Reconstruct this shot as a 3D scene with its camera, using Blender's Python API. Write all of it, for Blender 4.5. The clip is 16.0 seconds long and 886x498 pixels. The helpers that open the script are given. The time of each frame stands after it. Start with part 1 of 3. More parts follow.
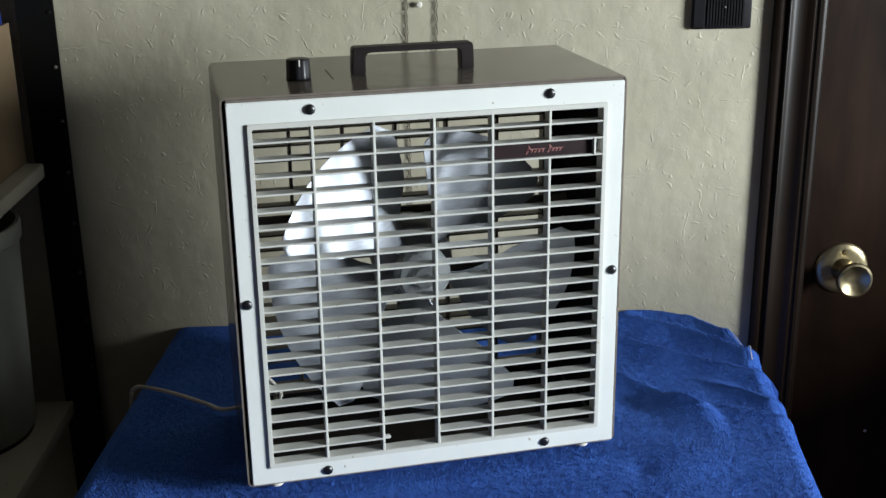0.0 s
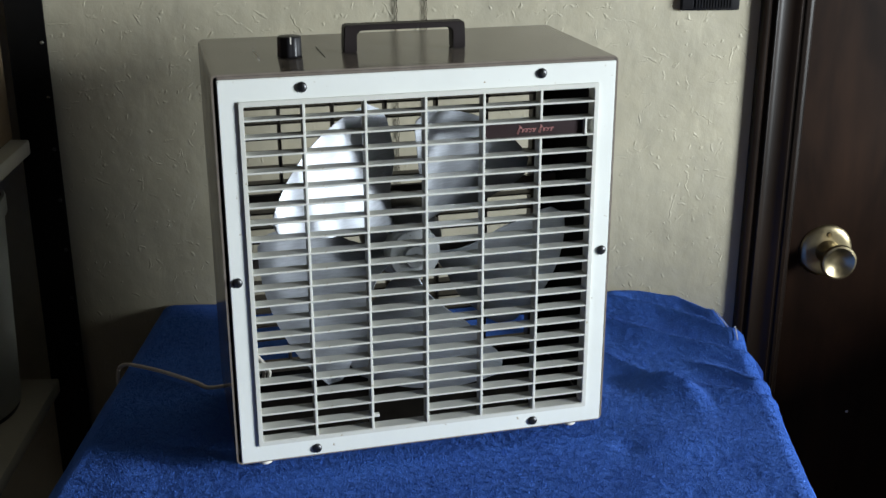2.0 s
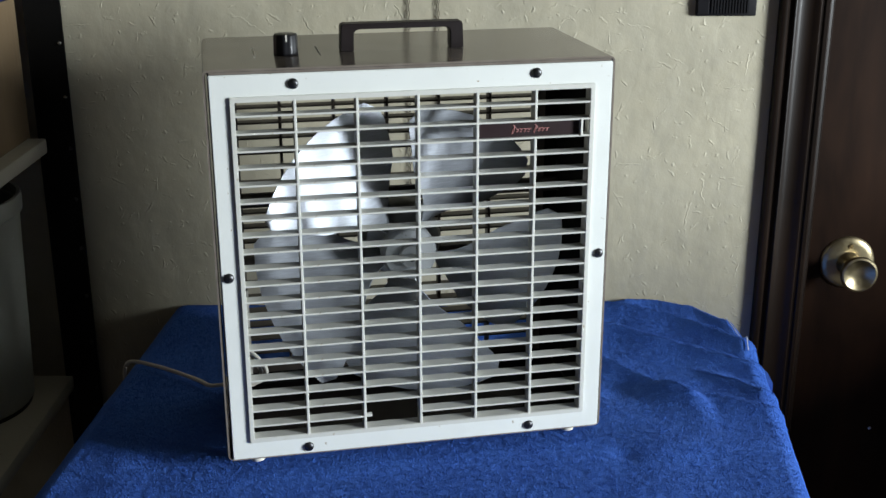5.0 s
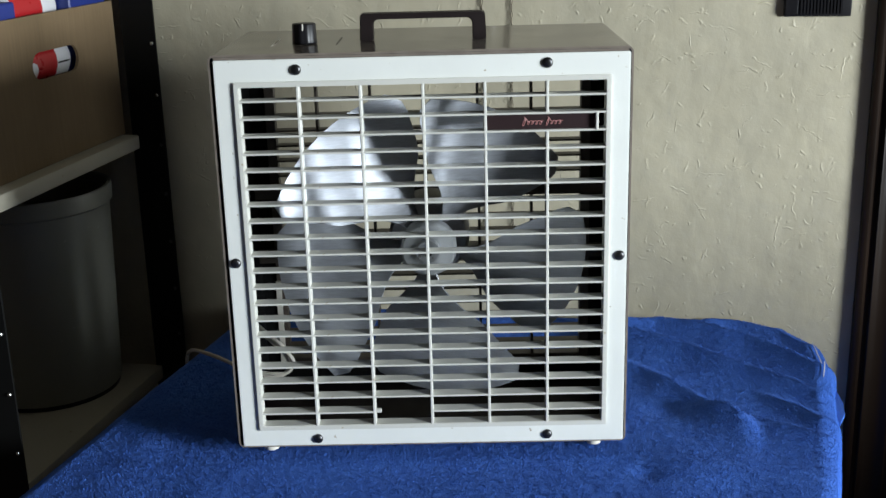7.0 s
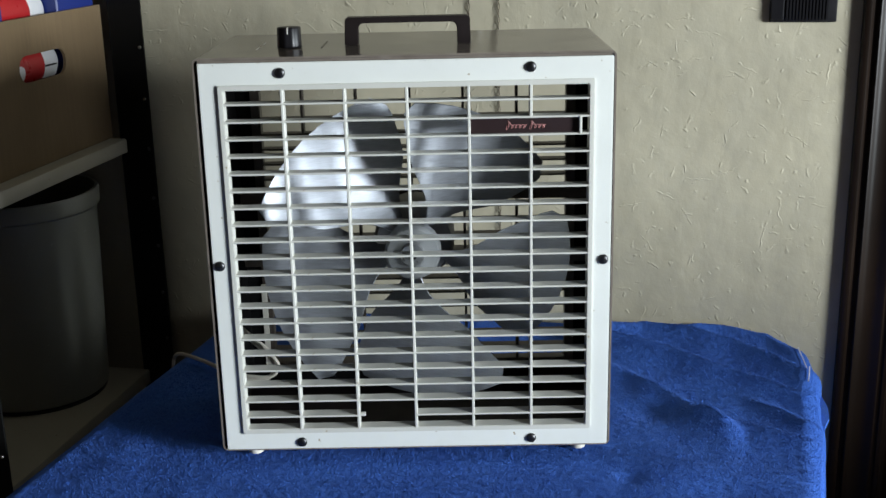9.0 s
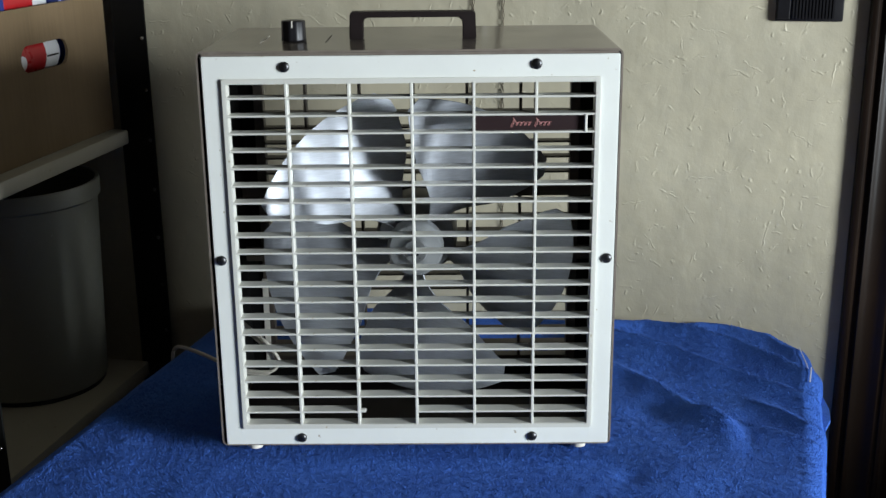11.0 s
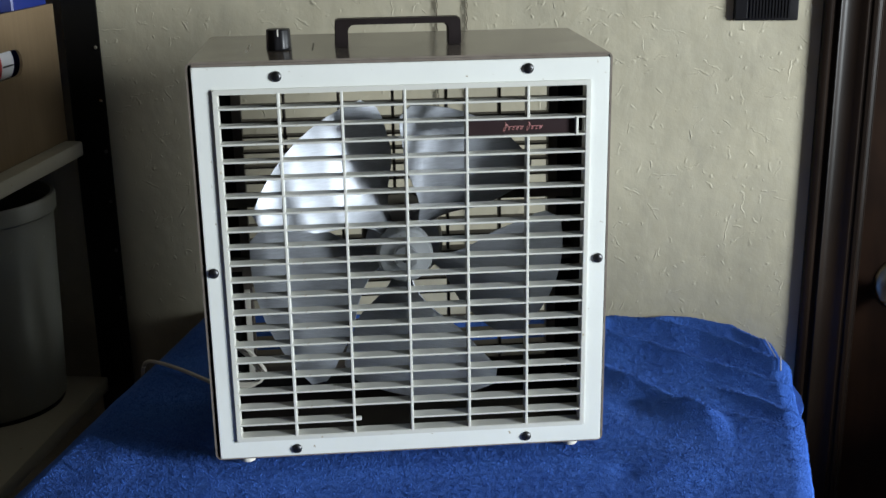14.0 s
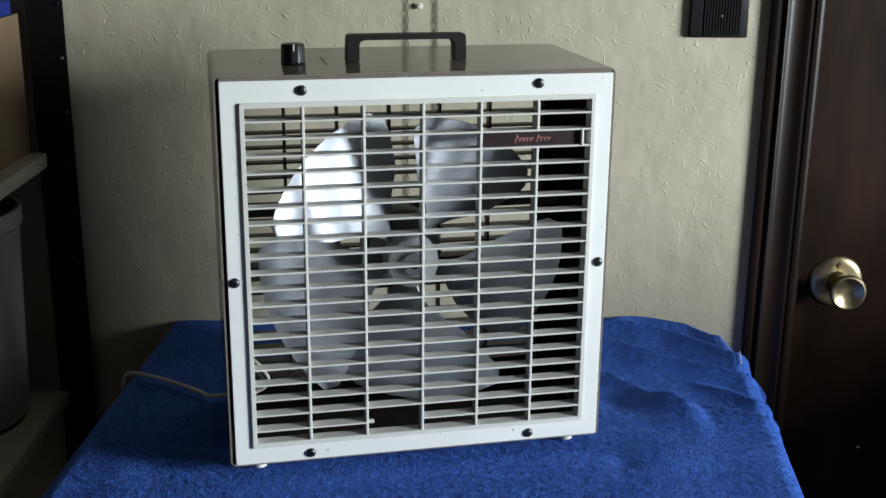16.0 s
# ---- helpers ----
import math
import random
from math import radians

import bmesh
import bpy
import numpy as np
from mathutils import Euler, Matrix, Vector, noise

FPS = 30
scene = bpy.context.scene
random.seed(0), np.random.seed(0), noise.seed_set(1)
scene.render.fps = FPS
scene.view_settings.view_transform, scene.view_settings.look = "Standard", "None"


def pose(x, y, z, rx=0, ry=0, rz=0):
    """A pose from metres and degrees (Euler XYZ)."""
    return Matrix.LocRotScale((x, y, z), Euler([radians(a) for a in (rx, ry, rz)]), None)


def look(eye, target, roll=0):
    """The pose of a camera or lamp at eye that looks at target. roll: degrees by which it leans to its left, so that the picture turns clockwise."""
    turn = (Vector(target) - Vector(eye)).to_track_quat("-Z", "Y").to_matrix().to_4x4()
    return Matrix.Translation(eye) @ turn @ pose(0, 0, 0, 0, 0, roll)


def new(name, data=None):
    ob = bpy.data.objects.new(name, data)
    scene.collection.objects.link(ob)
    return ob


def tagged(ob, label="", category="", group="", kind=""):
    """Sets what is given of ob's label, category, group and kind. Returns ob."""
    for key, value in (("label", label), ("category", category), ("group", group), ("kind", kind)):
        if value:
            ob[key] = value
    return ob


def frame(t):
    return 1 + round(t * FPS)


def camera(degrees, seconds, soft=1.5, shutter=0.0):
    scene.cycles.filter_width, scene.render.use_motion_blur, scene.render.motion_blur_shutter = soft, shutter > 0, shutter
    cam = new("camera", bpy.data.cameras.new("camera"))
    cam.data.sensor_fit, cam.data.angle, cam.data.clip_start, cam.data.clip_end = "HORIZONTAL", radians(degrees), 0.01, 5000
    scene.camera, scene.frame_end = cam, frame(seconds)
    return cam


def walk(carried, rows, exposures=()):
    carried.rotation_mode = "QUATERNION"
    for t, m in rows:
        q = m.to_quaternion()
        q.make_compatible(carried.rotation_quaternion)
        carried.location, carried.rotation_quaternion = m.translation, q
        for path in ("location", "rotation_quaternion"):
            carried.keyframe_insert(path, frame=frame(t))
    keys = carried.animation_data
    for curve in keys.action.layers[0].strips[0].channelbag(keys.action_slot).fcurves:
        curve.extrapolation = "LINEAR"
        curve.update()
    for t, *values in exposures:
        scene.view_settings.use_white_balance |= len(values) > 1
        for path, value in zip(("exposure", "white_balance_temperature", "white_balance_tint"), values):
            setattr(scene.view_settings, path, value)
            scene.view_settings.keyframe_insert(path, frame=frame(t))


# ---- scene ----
cam = camera(41.8, 16.0)
PATH = [
    (0, (-0.033, -1.134, 1.515), (0.036, 0.759, 0.873), -0.8),
    (0.5, (-0.041, -1.128, 1.504), (0.045, 0.764, 0.861), -0.7),
    (1, (-0.042, -1.132, 1.507), (0.052, 0.757, 0.854), -0.5),
    (1.5, (-0.045, -1.131, 1.51), (0.058, 0.753, 0.847), -0.3),
    (2, (-0.044, -1.135, 1.514), (0.059, 0.746, 0.84), -0.1),
    (2.5, (-0.046, -1.133, 1.504), (0.058, 0.749, 0.836), -0.4),
    (3, (-0.043, -1.132, 1.508), (0.059, 0.75, 0.839), -0.4),
    (5.3, (0.058, -1.141, 1.494), (0.009, 0.752, 0.853), 0.0),
    (5.5, (0.146, -1.147, 1.495), (-0.058, 0.737, 0.858), -1.0),
    (6, (0.23, -1.124, 1.479), (-0.146, 0.74, 0.861), -0.7),
    (6.5, (0.246, -1.103, 1.431), (-0.15, 0.774, 0.863), -1.1),
    (7, (0.255, -1.098, 1.441), (-0.151, 0.773, 0.861), -1.5),
    (7.5, (0.264, -1.099, 1.441), (-0.159, 0.771, 0.872), -1.3),
    (8, (0.264, -1.099, 1.432), (-0.149, 0.776, 0.872), -1.1),
    (8.5, (0.268, -1.099, 1.434), (-0.138, 0.777, 0.873), -1.1),
    (9, (0.267, -1.098, 1.438), (-0.132, 0.778, 0.869), -1.3),
    (11.5, (0.26, -1.092, 1.441), (-0.134, 0.78, 0.859), -0.5),
    (12, (0.267, -1.095, 1.44), (-0.134, 0.777, 0.863), -0.9),
    (12.5, (0.265, -1.091, 1.439), (-0.136, 0.781, 0.86), -0.7),
    (13, (0.272, -1.085, 1.438), (-0.136, 0.787, 0.866), -0.6),
    (13.5, (0.252, -1.088, 1.442), (-0.125, 0.792, 0.873), -0.3),
    (14, (0.164, -1.11, 1.451), (-0.055, 0.789, 0.863), -0.9),
    (14.5, (0.055, -1.136, 1.455), (0.01, 0.774, 0.865), -0.6),
    (15, (0.015, -1.146, 1.462), (0.02, 0.764, 0.868), -0.1),
    (15.5, (0.0, -1.14, 1.46), (0.042, 0.767, 0.862), 0.2),
    (16, (-0.003, -1.166, 1.466), (0.038, 0.748, 0.889), 0.5),
]
walk(cam, [(t, look(eye, target, roll)) for t, eye, target, roll in PATH],
     exposures=[(0, 0.05), (3, 0.03), (6.5, 0.06), (7.5, -0.04), (9, -0.06), (13.5, -0.07), (16, -0.01)])

# ---- world, window light, exposure ----
world = bpy.data.worlds.new("world")
scene.world = world
world.use_nodes = True
wn = world.node_tree
sky = wn.nodes.new("ShaderNodeTexSky")
sky.sky_type, sky.sun_disc = "NISHITA", False
sky.sun_elevation, sky.sun_rotation = radians(30), radians(100)
wn.links.new(sky.outputs["Color"], wn.nodes["Background"].inputs["Color"])
wn.nodes["Background"].inputs["Strength"].default_value = 0.08

EAST = 3.20                      # inner face of the window wall
WIN_Y, WIN_W = -1.16, 0.96       # window centre and width
WIN_Z0, WIN_Z1 = 1.05, 1.95      # sill and head
lamp = bpy.data.lights.new("window_daylight", "AREA")
lamp.shape, lamp.size, lamp.size_y = "RECTANGLE", WIN_W, WIN_Z1 - WIN_Z0
lamp.energy, lamp.color = 312.0, (0.85, 0.94, 0.995)
new("window_daylight", lamp).matrix_world = look((EAST + 0.05, WIN_Y, (WIN_Z0 + WIN_Z1) / 2), (0, WIN_Y, (WIN_Z0 + WIN_Z1) / 2))


# ---- materials ----
class Nodes:
    """A Principled material with short ways to add texture nodes."""

    def __init__(self, name, colour, rough=0.5, metal=0.0):
        self.m = bpy.data.materials.new(name)
        self.m.use_nodes = True
        self.t = self.m.node_tree
        self.b = self.t.nodes["Principled BSDF"]
        self.b.inputs["Base Color"].default_value = (*colour, 1)
        self.b.inputs["Roughness"].default_value = rough
        self.b.inputs["Metallic"].default_value = metal
        self.coord = self.t.nodes.new("ShaderNodeTexCoord").outputs["Object"]

    def add(self, kind, **values):
        n = self.t.nodes.new(kind)
        for k, v in values.items():
            n.inputs[k.replace("_", " ")].default_value = v
        return n

    def link(self, a, b):
        self.t.links.new(a, b)

    def stretch(self, scale, turn=(0, 0, 0)):
        n = self.add("ShaderNodeMapping", Scale=scale, Rotation=turn)
        self.link(self.coord, n.inputs["Vector"])
        return n.outputs["Vector"]

    def noise(self, scale, detail=3.0, rough=0.55, vector=None, distortion=0.0):
        n = self.add("ShaderNodeTexNoise", Scale=scale, Detail=detail, Roughness=rough, Distortion=distortion)
        self.link(vector or self.coord, n.inputs["Vector"])
        return n.outputs["Fac"]

    def ramp(self, fac, stops):
        n = self.t.nodes.new("ShaderNodeValToRGB")
        e = n.color_ramp.elements
        while len(e) < len(stops):
            e.new(0.5)
        for el, (p, c) in zip(e, stops):
            el.position = p
            el.color = (*c, 1) if isinstance(c, tuple) else (c, c, c, 1)
        self.link(fac, n.inputs["Fac"])
        return n.outputs["Color"]

    def colour(self, out):
        self.link(out, self.b.inputs["Base Color"])

    def mix(self, a, b, fac, blend="MIX"):
        n = self.t.nodes.new("ShaderNodeMix")
        n.data_type, n.blend_type = "RGBA", blend
        for val, i in ((fac, 0), (a, 6), (b, 7)):
            if isinstance(val, (int, float)):
                n.inputs[i].default_value = val
            elif isinstance(val, tuple):
                n.inputs[i].default_value = (*val, 1)
            else:
                self.link(val, n.inputs[i])
        return n.outputs[2]

    def bump(self, height, distance, strength=1.0, normal=None):
        n = self.add("ShaderNodeBump", Distance=distance, Strength=strength)
        self.link(height, n.inputs["Height"])
        if normal is not None:
            self.link(normal, n.inputs["Normal"])
        self.link(n.outputs["Normal"], self.b.inputs["Normal"])
        return n.outputs["Normal"]

    def rough(self, fac, lo, hi):
        n = self.add("ShaderNodeMapRange", To_Min=lo, To_Max=hi)
        self.link(fac, n.inputs["Value"])
        self.link(n.outputs["Result"], self.b.inputs["Roughness"])


def trowel_marks(n, scale, half_length, half_width, share, seed):
    """Short straight scars, one to a cell at most, each with its own direction and length: a lip along one side and a scrape along the other."""
    sep = n.t.nodes.new("ShaderNodeSeparateXYZ")
    wob = n.t.nodes.new("ShaderNodeTexNoise")
    wob.inputs["Scale"].default_value = 75
    n.link(n.coord, wob.inputs["Vector"])
    shift = n.t.nodes.new("ShaderNodeVectorMath")
    shift.operation = "MULTIPLY_ADD"
    shift.inputs[1].default_value = (0.010, 0.0, 0.010)
    n.link(wob.outputs["Color"], shift.inputs[0])
    n.link(n.coord, shift.inputs[2])
    n.link(shift.outputs[0], sep.inputs[0])
    flat = n.t.nodes.new("ShaderNodeCombineXYZ")
    flat.inputs["Z"].default_value = 0.0
    n.link(sep.outputs["X"], flat.inputs["X"])
    n.link(sep.outputs["Z"], flat.inputs["Y"])
    move = n.t.nodes.new("ShaderNodeVectorMath")
    move.operation = "ADD"
    move.inputs[1].default_value = (seed, seed * 0.7, 0)
    n.link(flat.outputs[0], move.inputs[0])
    cell = n.t.nodes.new("ShaderNodeTexVoronoi")
    cell.voronoi_dimensions = "2D"
    cell.inputs["Scale"].default_value = scale
    n.link(move.outputs[0], cell.inputs["Vector"])
    away = n.t.nodes.new("ShaderNodeVectorMath")
    away.operation = "SUBTRACT"
    n.link(move.outputs[0], away.inputs[0])
    n.link(cell.outputs["Position"], away.inputs[1])
    rgb = n.t.nodes.new("ShaderNodeSeparateColor")
    n.link(cell.outputs["Color"], rgb.inputs[0])

    def calc(op, a, b=0.0, c=0.0):
        m = n.t.nodes.new("ShaderNodeMath")
        m.operation = op
        for i, v in enumerate((a, b, c)):
            if isinstance(v, (int, float)):
                m.inputs[i].default_value = v
            else:
                n.link(v, m.inputs[i])
        return m.outputs[0]

    turn = n.t.nodes.new("ShaderNodeVectorRotate")
    turn.rotation_type = "Z_AXIS"
    n.link(away.outputs[0], turn.inputs["Vector"])
    n.link(calc("MULTIPLY", rgb.outputs[0], 6.283), turn.inputs["Angle"])
    uv = n.t.nodes.new("ShaderNodeSeparateXYZ")
    n.link(turn.outputs[0], uv.inputs[0])
    reach = calc("MULTIPLY_ADD", rgb.outputs[1], half_length, half_length * 0.4)
    along = calc("DIVIDE", uv.outputs["X"], reach)
    ends = calc("MAXIMUM", calc("SUBTRACT", 1.0, calc("POWER", calc("ABSOLUTE", along), 2.5)), 0.0)
    across = calc("DIVIDE", uv.outputs["Y"], half_width)
    bell = calc("POWER", 2.718, calc("MULTIPLY", calc("MULTIPLY", across, across), -1.0))
    lip = calc("MULTIPLY", calc("ADD", across, 0.35), bell)
    there = calc("LESS_THAN", rgb.outputs[2], share)
    worn = n.add("ShaderNodeMapRange", From_Min=0.38, From_Max=0.62)
    n.link(n.noise(110 + seed, 2, 0.5), worn.inputs["Value"])
    return calc("MULTIPLY", calc("MULTIPLY", calc("MULTIPLY", lip, ends), there), worn.outputs["Result"])


def plaster():
    """Cream painted plaster, trowelled, with many short scars and nicks."""
    n = Nodes("cream_plaster", (0.42, 0.385, 0.295), 0.6)
    broad = n.noise(3.5, 3)
    patches = n.ramp(n.noise(17, 4, 0.6, None, 0.6), [(0.3, (0.95, 0.955, 0.97)), (0.7, (1.05, 1.045, 1.03))])
    n.colour(n.mix(n.ramp(broad, [(0.3, (0.385, 0.346, 0.252)), (0.75, (0.437, 0.396, 0.294))]), patches, 1.0, "MULTIPLY"))
    strokes = n.noise(30, 4, 0.55, n.stretch((1.0, 1.0, 0.5), (0, 0.5, 0)), 0.8)
    normal = n.bump(n.noise(9, 3, 0.5), 0.006)
    normal = n.bump(strokes, 0.0014, 0.45, normal)
    for scale, half, wide, share, seed, deep in ((30, 0.0105, 0.0014, 0.45, 3.1, 0.00065), (47, 0.0060, 0.0016, 0.38, 7.7, 0.00065), (21, 0.0170, 0.0011, 0.35, 5.3, 0.0006),
                                                 (66, 0.0032, 0.0018, 0.22, 9.2, 0.0007)):
        normal = n.bump(trowel_marks(n, scale, half, wide, share, seed), deep, 1.0, normal)
    n.bump(n.noise(240, 3, 0.6), 0.0003, 0.6, normal)
    return n.m


def terry():
    """Royal blue terry towelling."""
    n = Nodes("blue_terry", (0.03, 0.11, 0.45), 0.95)
    broad = n.noise(9, 3)
    tufts = n.noise(650, 2, 0.6)
    col = n.ramp(tufts, [(0.2, (0.024, 0.092, 0.41)), (0.5, (0.032, 0.127, 0.54)), (0.8, (0.056, 0.180, 0.66))])
    worn = n.ramp(broad, [(0.3, (0.78, 0.82, 0.86)), (0.7, (1.08, 1.05, 1.0))])
    clumps = n.ramp(n.noise(150, 3, 0.6), [(0.3, (0.90, 0.91, 0.92)), (0.55, (1.0, 1.0, 1.0)), (0.75, (1.16, 1.14, 1.10))])
    n.colour(n.mix(n.mix(col, worn, 1.0, "MULTIPLY"), clumps, 1.0, "MULTIPLY"))
    n.b.inputs["Sheen Weight"].default_value = 0.04
    n.b.inputs["Sheen Roughness"].default_value = 0.45
    n.b.inputs["Sheen Tint"].default_value = (0.35, 0.5, 0.9, 1)
    n.bump(tufts, 0.0006, 0.7)
    return n.m


def enamel(name, colour, dark, rough=0.4, specks=True, bump=0.00012):
    """Painted or moulded surface with faint grime and specks."""
    n = Nodes(name, colour, rough)
    broad = n.noise(14, 4)
    out = n.ramp(broad, [(0.35, tuple(c * 0.94 for c in colour)), (0.7, colour)])
    if specks:
        s = n.ramp(n.noise(150, 2, 0.5), [(0.0, 1.0), (0.24, 1.0), (0.28, 0.0), (1.0, 0.0)])
        out = n.mix(out, dark, s)
    n.colour(out)
    n.rough(n.noise(40, 3), rough - 0.08, rough + 0.12)
    n.bump(n.noise(300, 2), bump, 0.6)
    return n.m


def brown_enamel():
    """Glossy taupe stove enamel of the heater's casing."""
    n = Nodes("taupe_enamel", (0.15, 0.125, 0.105), 0.2)
    dust = n.noise(60, 4)
    n.colour(n.ramp(dust, [(0.3, (0.135, 0.112, 0.094)), (0.75, (0.185, 0.158, 0.135))]))
    n.rough(n.noise(18, 3), 0.10, 0.24)
    n.bump(n.noise(30, 2), 0.0003, 0.5)
    return n.m


def wood(name, dark, light, rough=0.35, gloss=0.3):
    """Stained timber with blotchy stain and fine grain along z."""
    n = Nodes(name, dark, rough)
    n.b.inputs["Specular IOR Level"].default_value = gloss
    blotch = n.noise(5, 4, 0.6, n.stretch((1.6, 1.6, 0.6)), 0.5)
    grain = n.noise(9, 5, 0.6, n.stretch((11, 11, 0.6)), 0.6)
    col = n.ramp(blotch, [(0.3, dark), (0.72, light)])
    n.colour(n.mix(col, n.ramp(grain, [(0.3, 0.72), (0.7, 1.1)]), 0.55, "MULTIPLY"))
    n.rough(blotch, rough - 0.06, rough + 0.12)
    n.bump(grain, 0.0002, 0.35)
    return n.m


def metal(name, colour, rough, scratch=(1, 1, 1), amount=0.15):
    n = Nodes(name, colour, rough, 1.0)
    s = n.noise(70, 4, 0.6, n.stretch(scratch))
    n.colour(n.ramp(s, [(0.25, tuple(c * 0.72 for c in colour)), (0.7, colour)]))
    n.rough(s, rough - amount / 2, rough + amount)
    n.bump(s, 0.0002, 0.5)
    return n.m


def cardboard():
    n = Nodes("brown_cardboard", (0.22, 0.145, 0.075), 0.85)
    flute = n.noise(60, 2, 0.5, n.stretch((1, 4.0, 0.15)))
    stain = n.noise(7, 4)
    col = n.ramp(stain, [(0.3, (0.125, 0.082, 0.040)), (0.7, (0.165, 0.111, 0.058))])
    n.colour(n.mix(col, n.ramp(flute, [(0.3, 0.88), (0.7, 1.05)]), 0.7, "MULTIPLY"))
    n.bump(flute, 0.0008, 0.6)
    return n.m


PLASTER = plaster()
TERRY = terry()
WHITE = enamel("white_panel_paint", (0.68, 0.69, 0.655), (0.35, 0.30, 0.22), 0.38)
IVORY = enamel("ivory_grille_plastic", (0.54, 0.535, 0.49), (0.36, 0.31, 0.23), 0.42)
TAUPE = brown_enamel()
BROWN = enamel("dark_brown_plastic", (0.012, 0.008, 0.008), (0.02, 0.015, 0.012), 0.45, False)
BROWN.node_tree.nodes["Principled BSDF"].inputs["Specular IOR Level"].default_value = 0.22
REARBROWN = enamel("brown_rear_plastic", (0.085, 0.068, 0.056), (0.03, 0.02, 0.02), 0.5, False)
BLACK = enamel("black_plastic", (0.008, 0.0075, 0.009), (0.03, 0.03, 0.03), 0.36, False)
BLACK.node_tree.nodes["Principled BSDF"].inputs["Specular IOR Level"].default_value = 0.3
SCREW = metal("black_oxide_steel", (0.085, 0.085, 0.088), 0.36)
ALU = metal("brushed_aluminium", (0.60, 0.625, 0.68), 0.54, (1, 1, 9))
GREYSTEEL = metal("grey_motor_steel", (0.34, 0.34, 0.34), 0.42)
HUBGREY = enamel("grey_hub_casting", (0.27, 0.28, 0.285), (0.1, 0.1, 0.1), 0.45)
BRASS = metal("tarnished_brass", (0.46, 0.38, 0.23), 0.31, (1, 1, 1), 0.22)
BRASSDARK = metal("dark_brass", (0.20, 0.15, 0.08), 0.35)
CHAIN = metal("dark_chain_metal", (0.085, 0.068, 0.052), 0.45)
DOORWOOD = wood("dark_walnut_door", (0.006, 0.0027, 0.0015), (0.028, 0.0118, 0.0052), 0.44, 0.13)
CASINGWOOD = wood("dark_walnut_casing", (0.007, 0.0039, 0.0024), (0.018, 0.0096, 0.0054), 0.38, 0.20)
TABLEWOOD = wood("table_wood", (0.16, 0.09, 0.045), (0.28, 0.17, 0.09), 0.4)
CREAM = enamel("cream_shelf_paint", (0.38, 0.355, 0.285), (0.25, 0.2, 0.13), 0.45)
RACKBLACK = enamel("black_rack_paint", (0.006, 0.006, 0.006), (0.03, 0.03, 0.03), 0.4, False)
RACKBLACK.node_tree.nodes["Principled BSDF"].inputs["Specular IOR Level"].default_value = 0.15
BRIGHT = metal("bright_bolt", (0.75, 0.75, 0.72), 0.25)
CARD = cardboard()
PAILGREY = enamel("grey_pail_plastic", (0.24, 0.24, 0.205), (0.3, 0.3, 0.26), 0.4)
RUBBER = enamel("grey_rubber", (0.62, 0.59, 0.52), (0.2, 0.2, 0.2), 0.6, False)
CORD = enamel("ivory_cord_vinyl", (0.74, 0.69, 0.60), (0.3, 0.25, 0.2), 0.5, False)
RED = enamel("red_can_print", (0.36, 0.012, 0.016), (0.3, 0.0, 0.0), 0.28, False)
BLUE = enamel("blue_carton_print", (0.012, 0.025, 0.16), (0.0, 0.0, 0.1), 0.4, False)
PAPERWHITE = enamel("white_print", (0.62, 0.62, 0.64), (0.5, 0.5, 0.5), 0.4, False)
# Flat black that paints interior shade onto the heater's inner faces.
SHADEBLACK = enamel("shade_black_inside", (0.006, 0.006, 0.006), (0.0, 0.0, 0.0), 0.85, False)
SHADEBLACK.node_tree.nodes["Principled BSDF"].inputs["Specular IOR Level"].default_value = 0.1
PLATE = enamel("maroon_name_plate", (0.024, 0.014, 0.015), (0.02, 0.01, 0.01), 0.3, False)
PINK = enamel("pink_script_paint", (0.42, 0.18, 0.17), (0.4, 0.2, 0.2), 0.45, False)
FLOORMAT = wood("floor_boards", (0.02, 0.013, 0.009), (0.045, 0.03, 0.02), 0.45)
# Dark finish for enclosing walls and ceiling, chosen to hold down bounced light.
PANEL = wood("dark_panelling", (0.012, 0.008, 0.005), (0.028, 0.018, 0.012), 0.6)


# ---- mesh helpers ----
def slab(bm, x0, x1, y0, y1, z0, z1, bevel=0.0, segments=1):
    """A box, with rounded edges where bevel is given."""
    ret = bmesh.ops.create_cube(bm, size=1.0)
    for v in ret["verts"]:
        v.co = Vector((x0 + (v.co.x + 0.5) * (x1 - x0), y0 + (v.co.y + 0.5) * (y1 - y0), z0 + (v.co.z + 0.5) * (z1 - z0)))
    if bevel:
        edges = list({e for v in ret["verts"] for e in v.link_edges})
        bmesh.ops.bevel(bm, geom=edges, offset=bevel, segments=segments, affect="EDGES", profile=0.5)
    return bm


def box(*a, bevel=0.0, segments=1):
    return slab(bmesh.new(), *a, bevel=bevel, segments=segments)


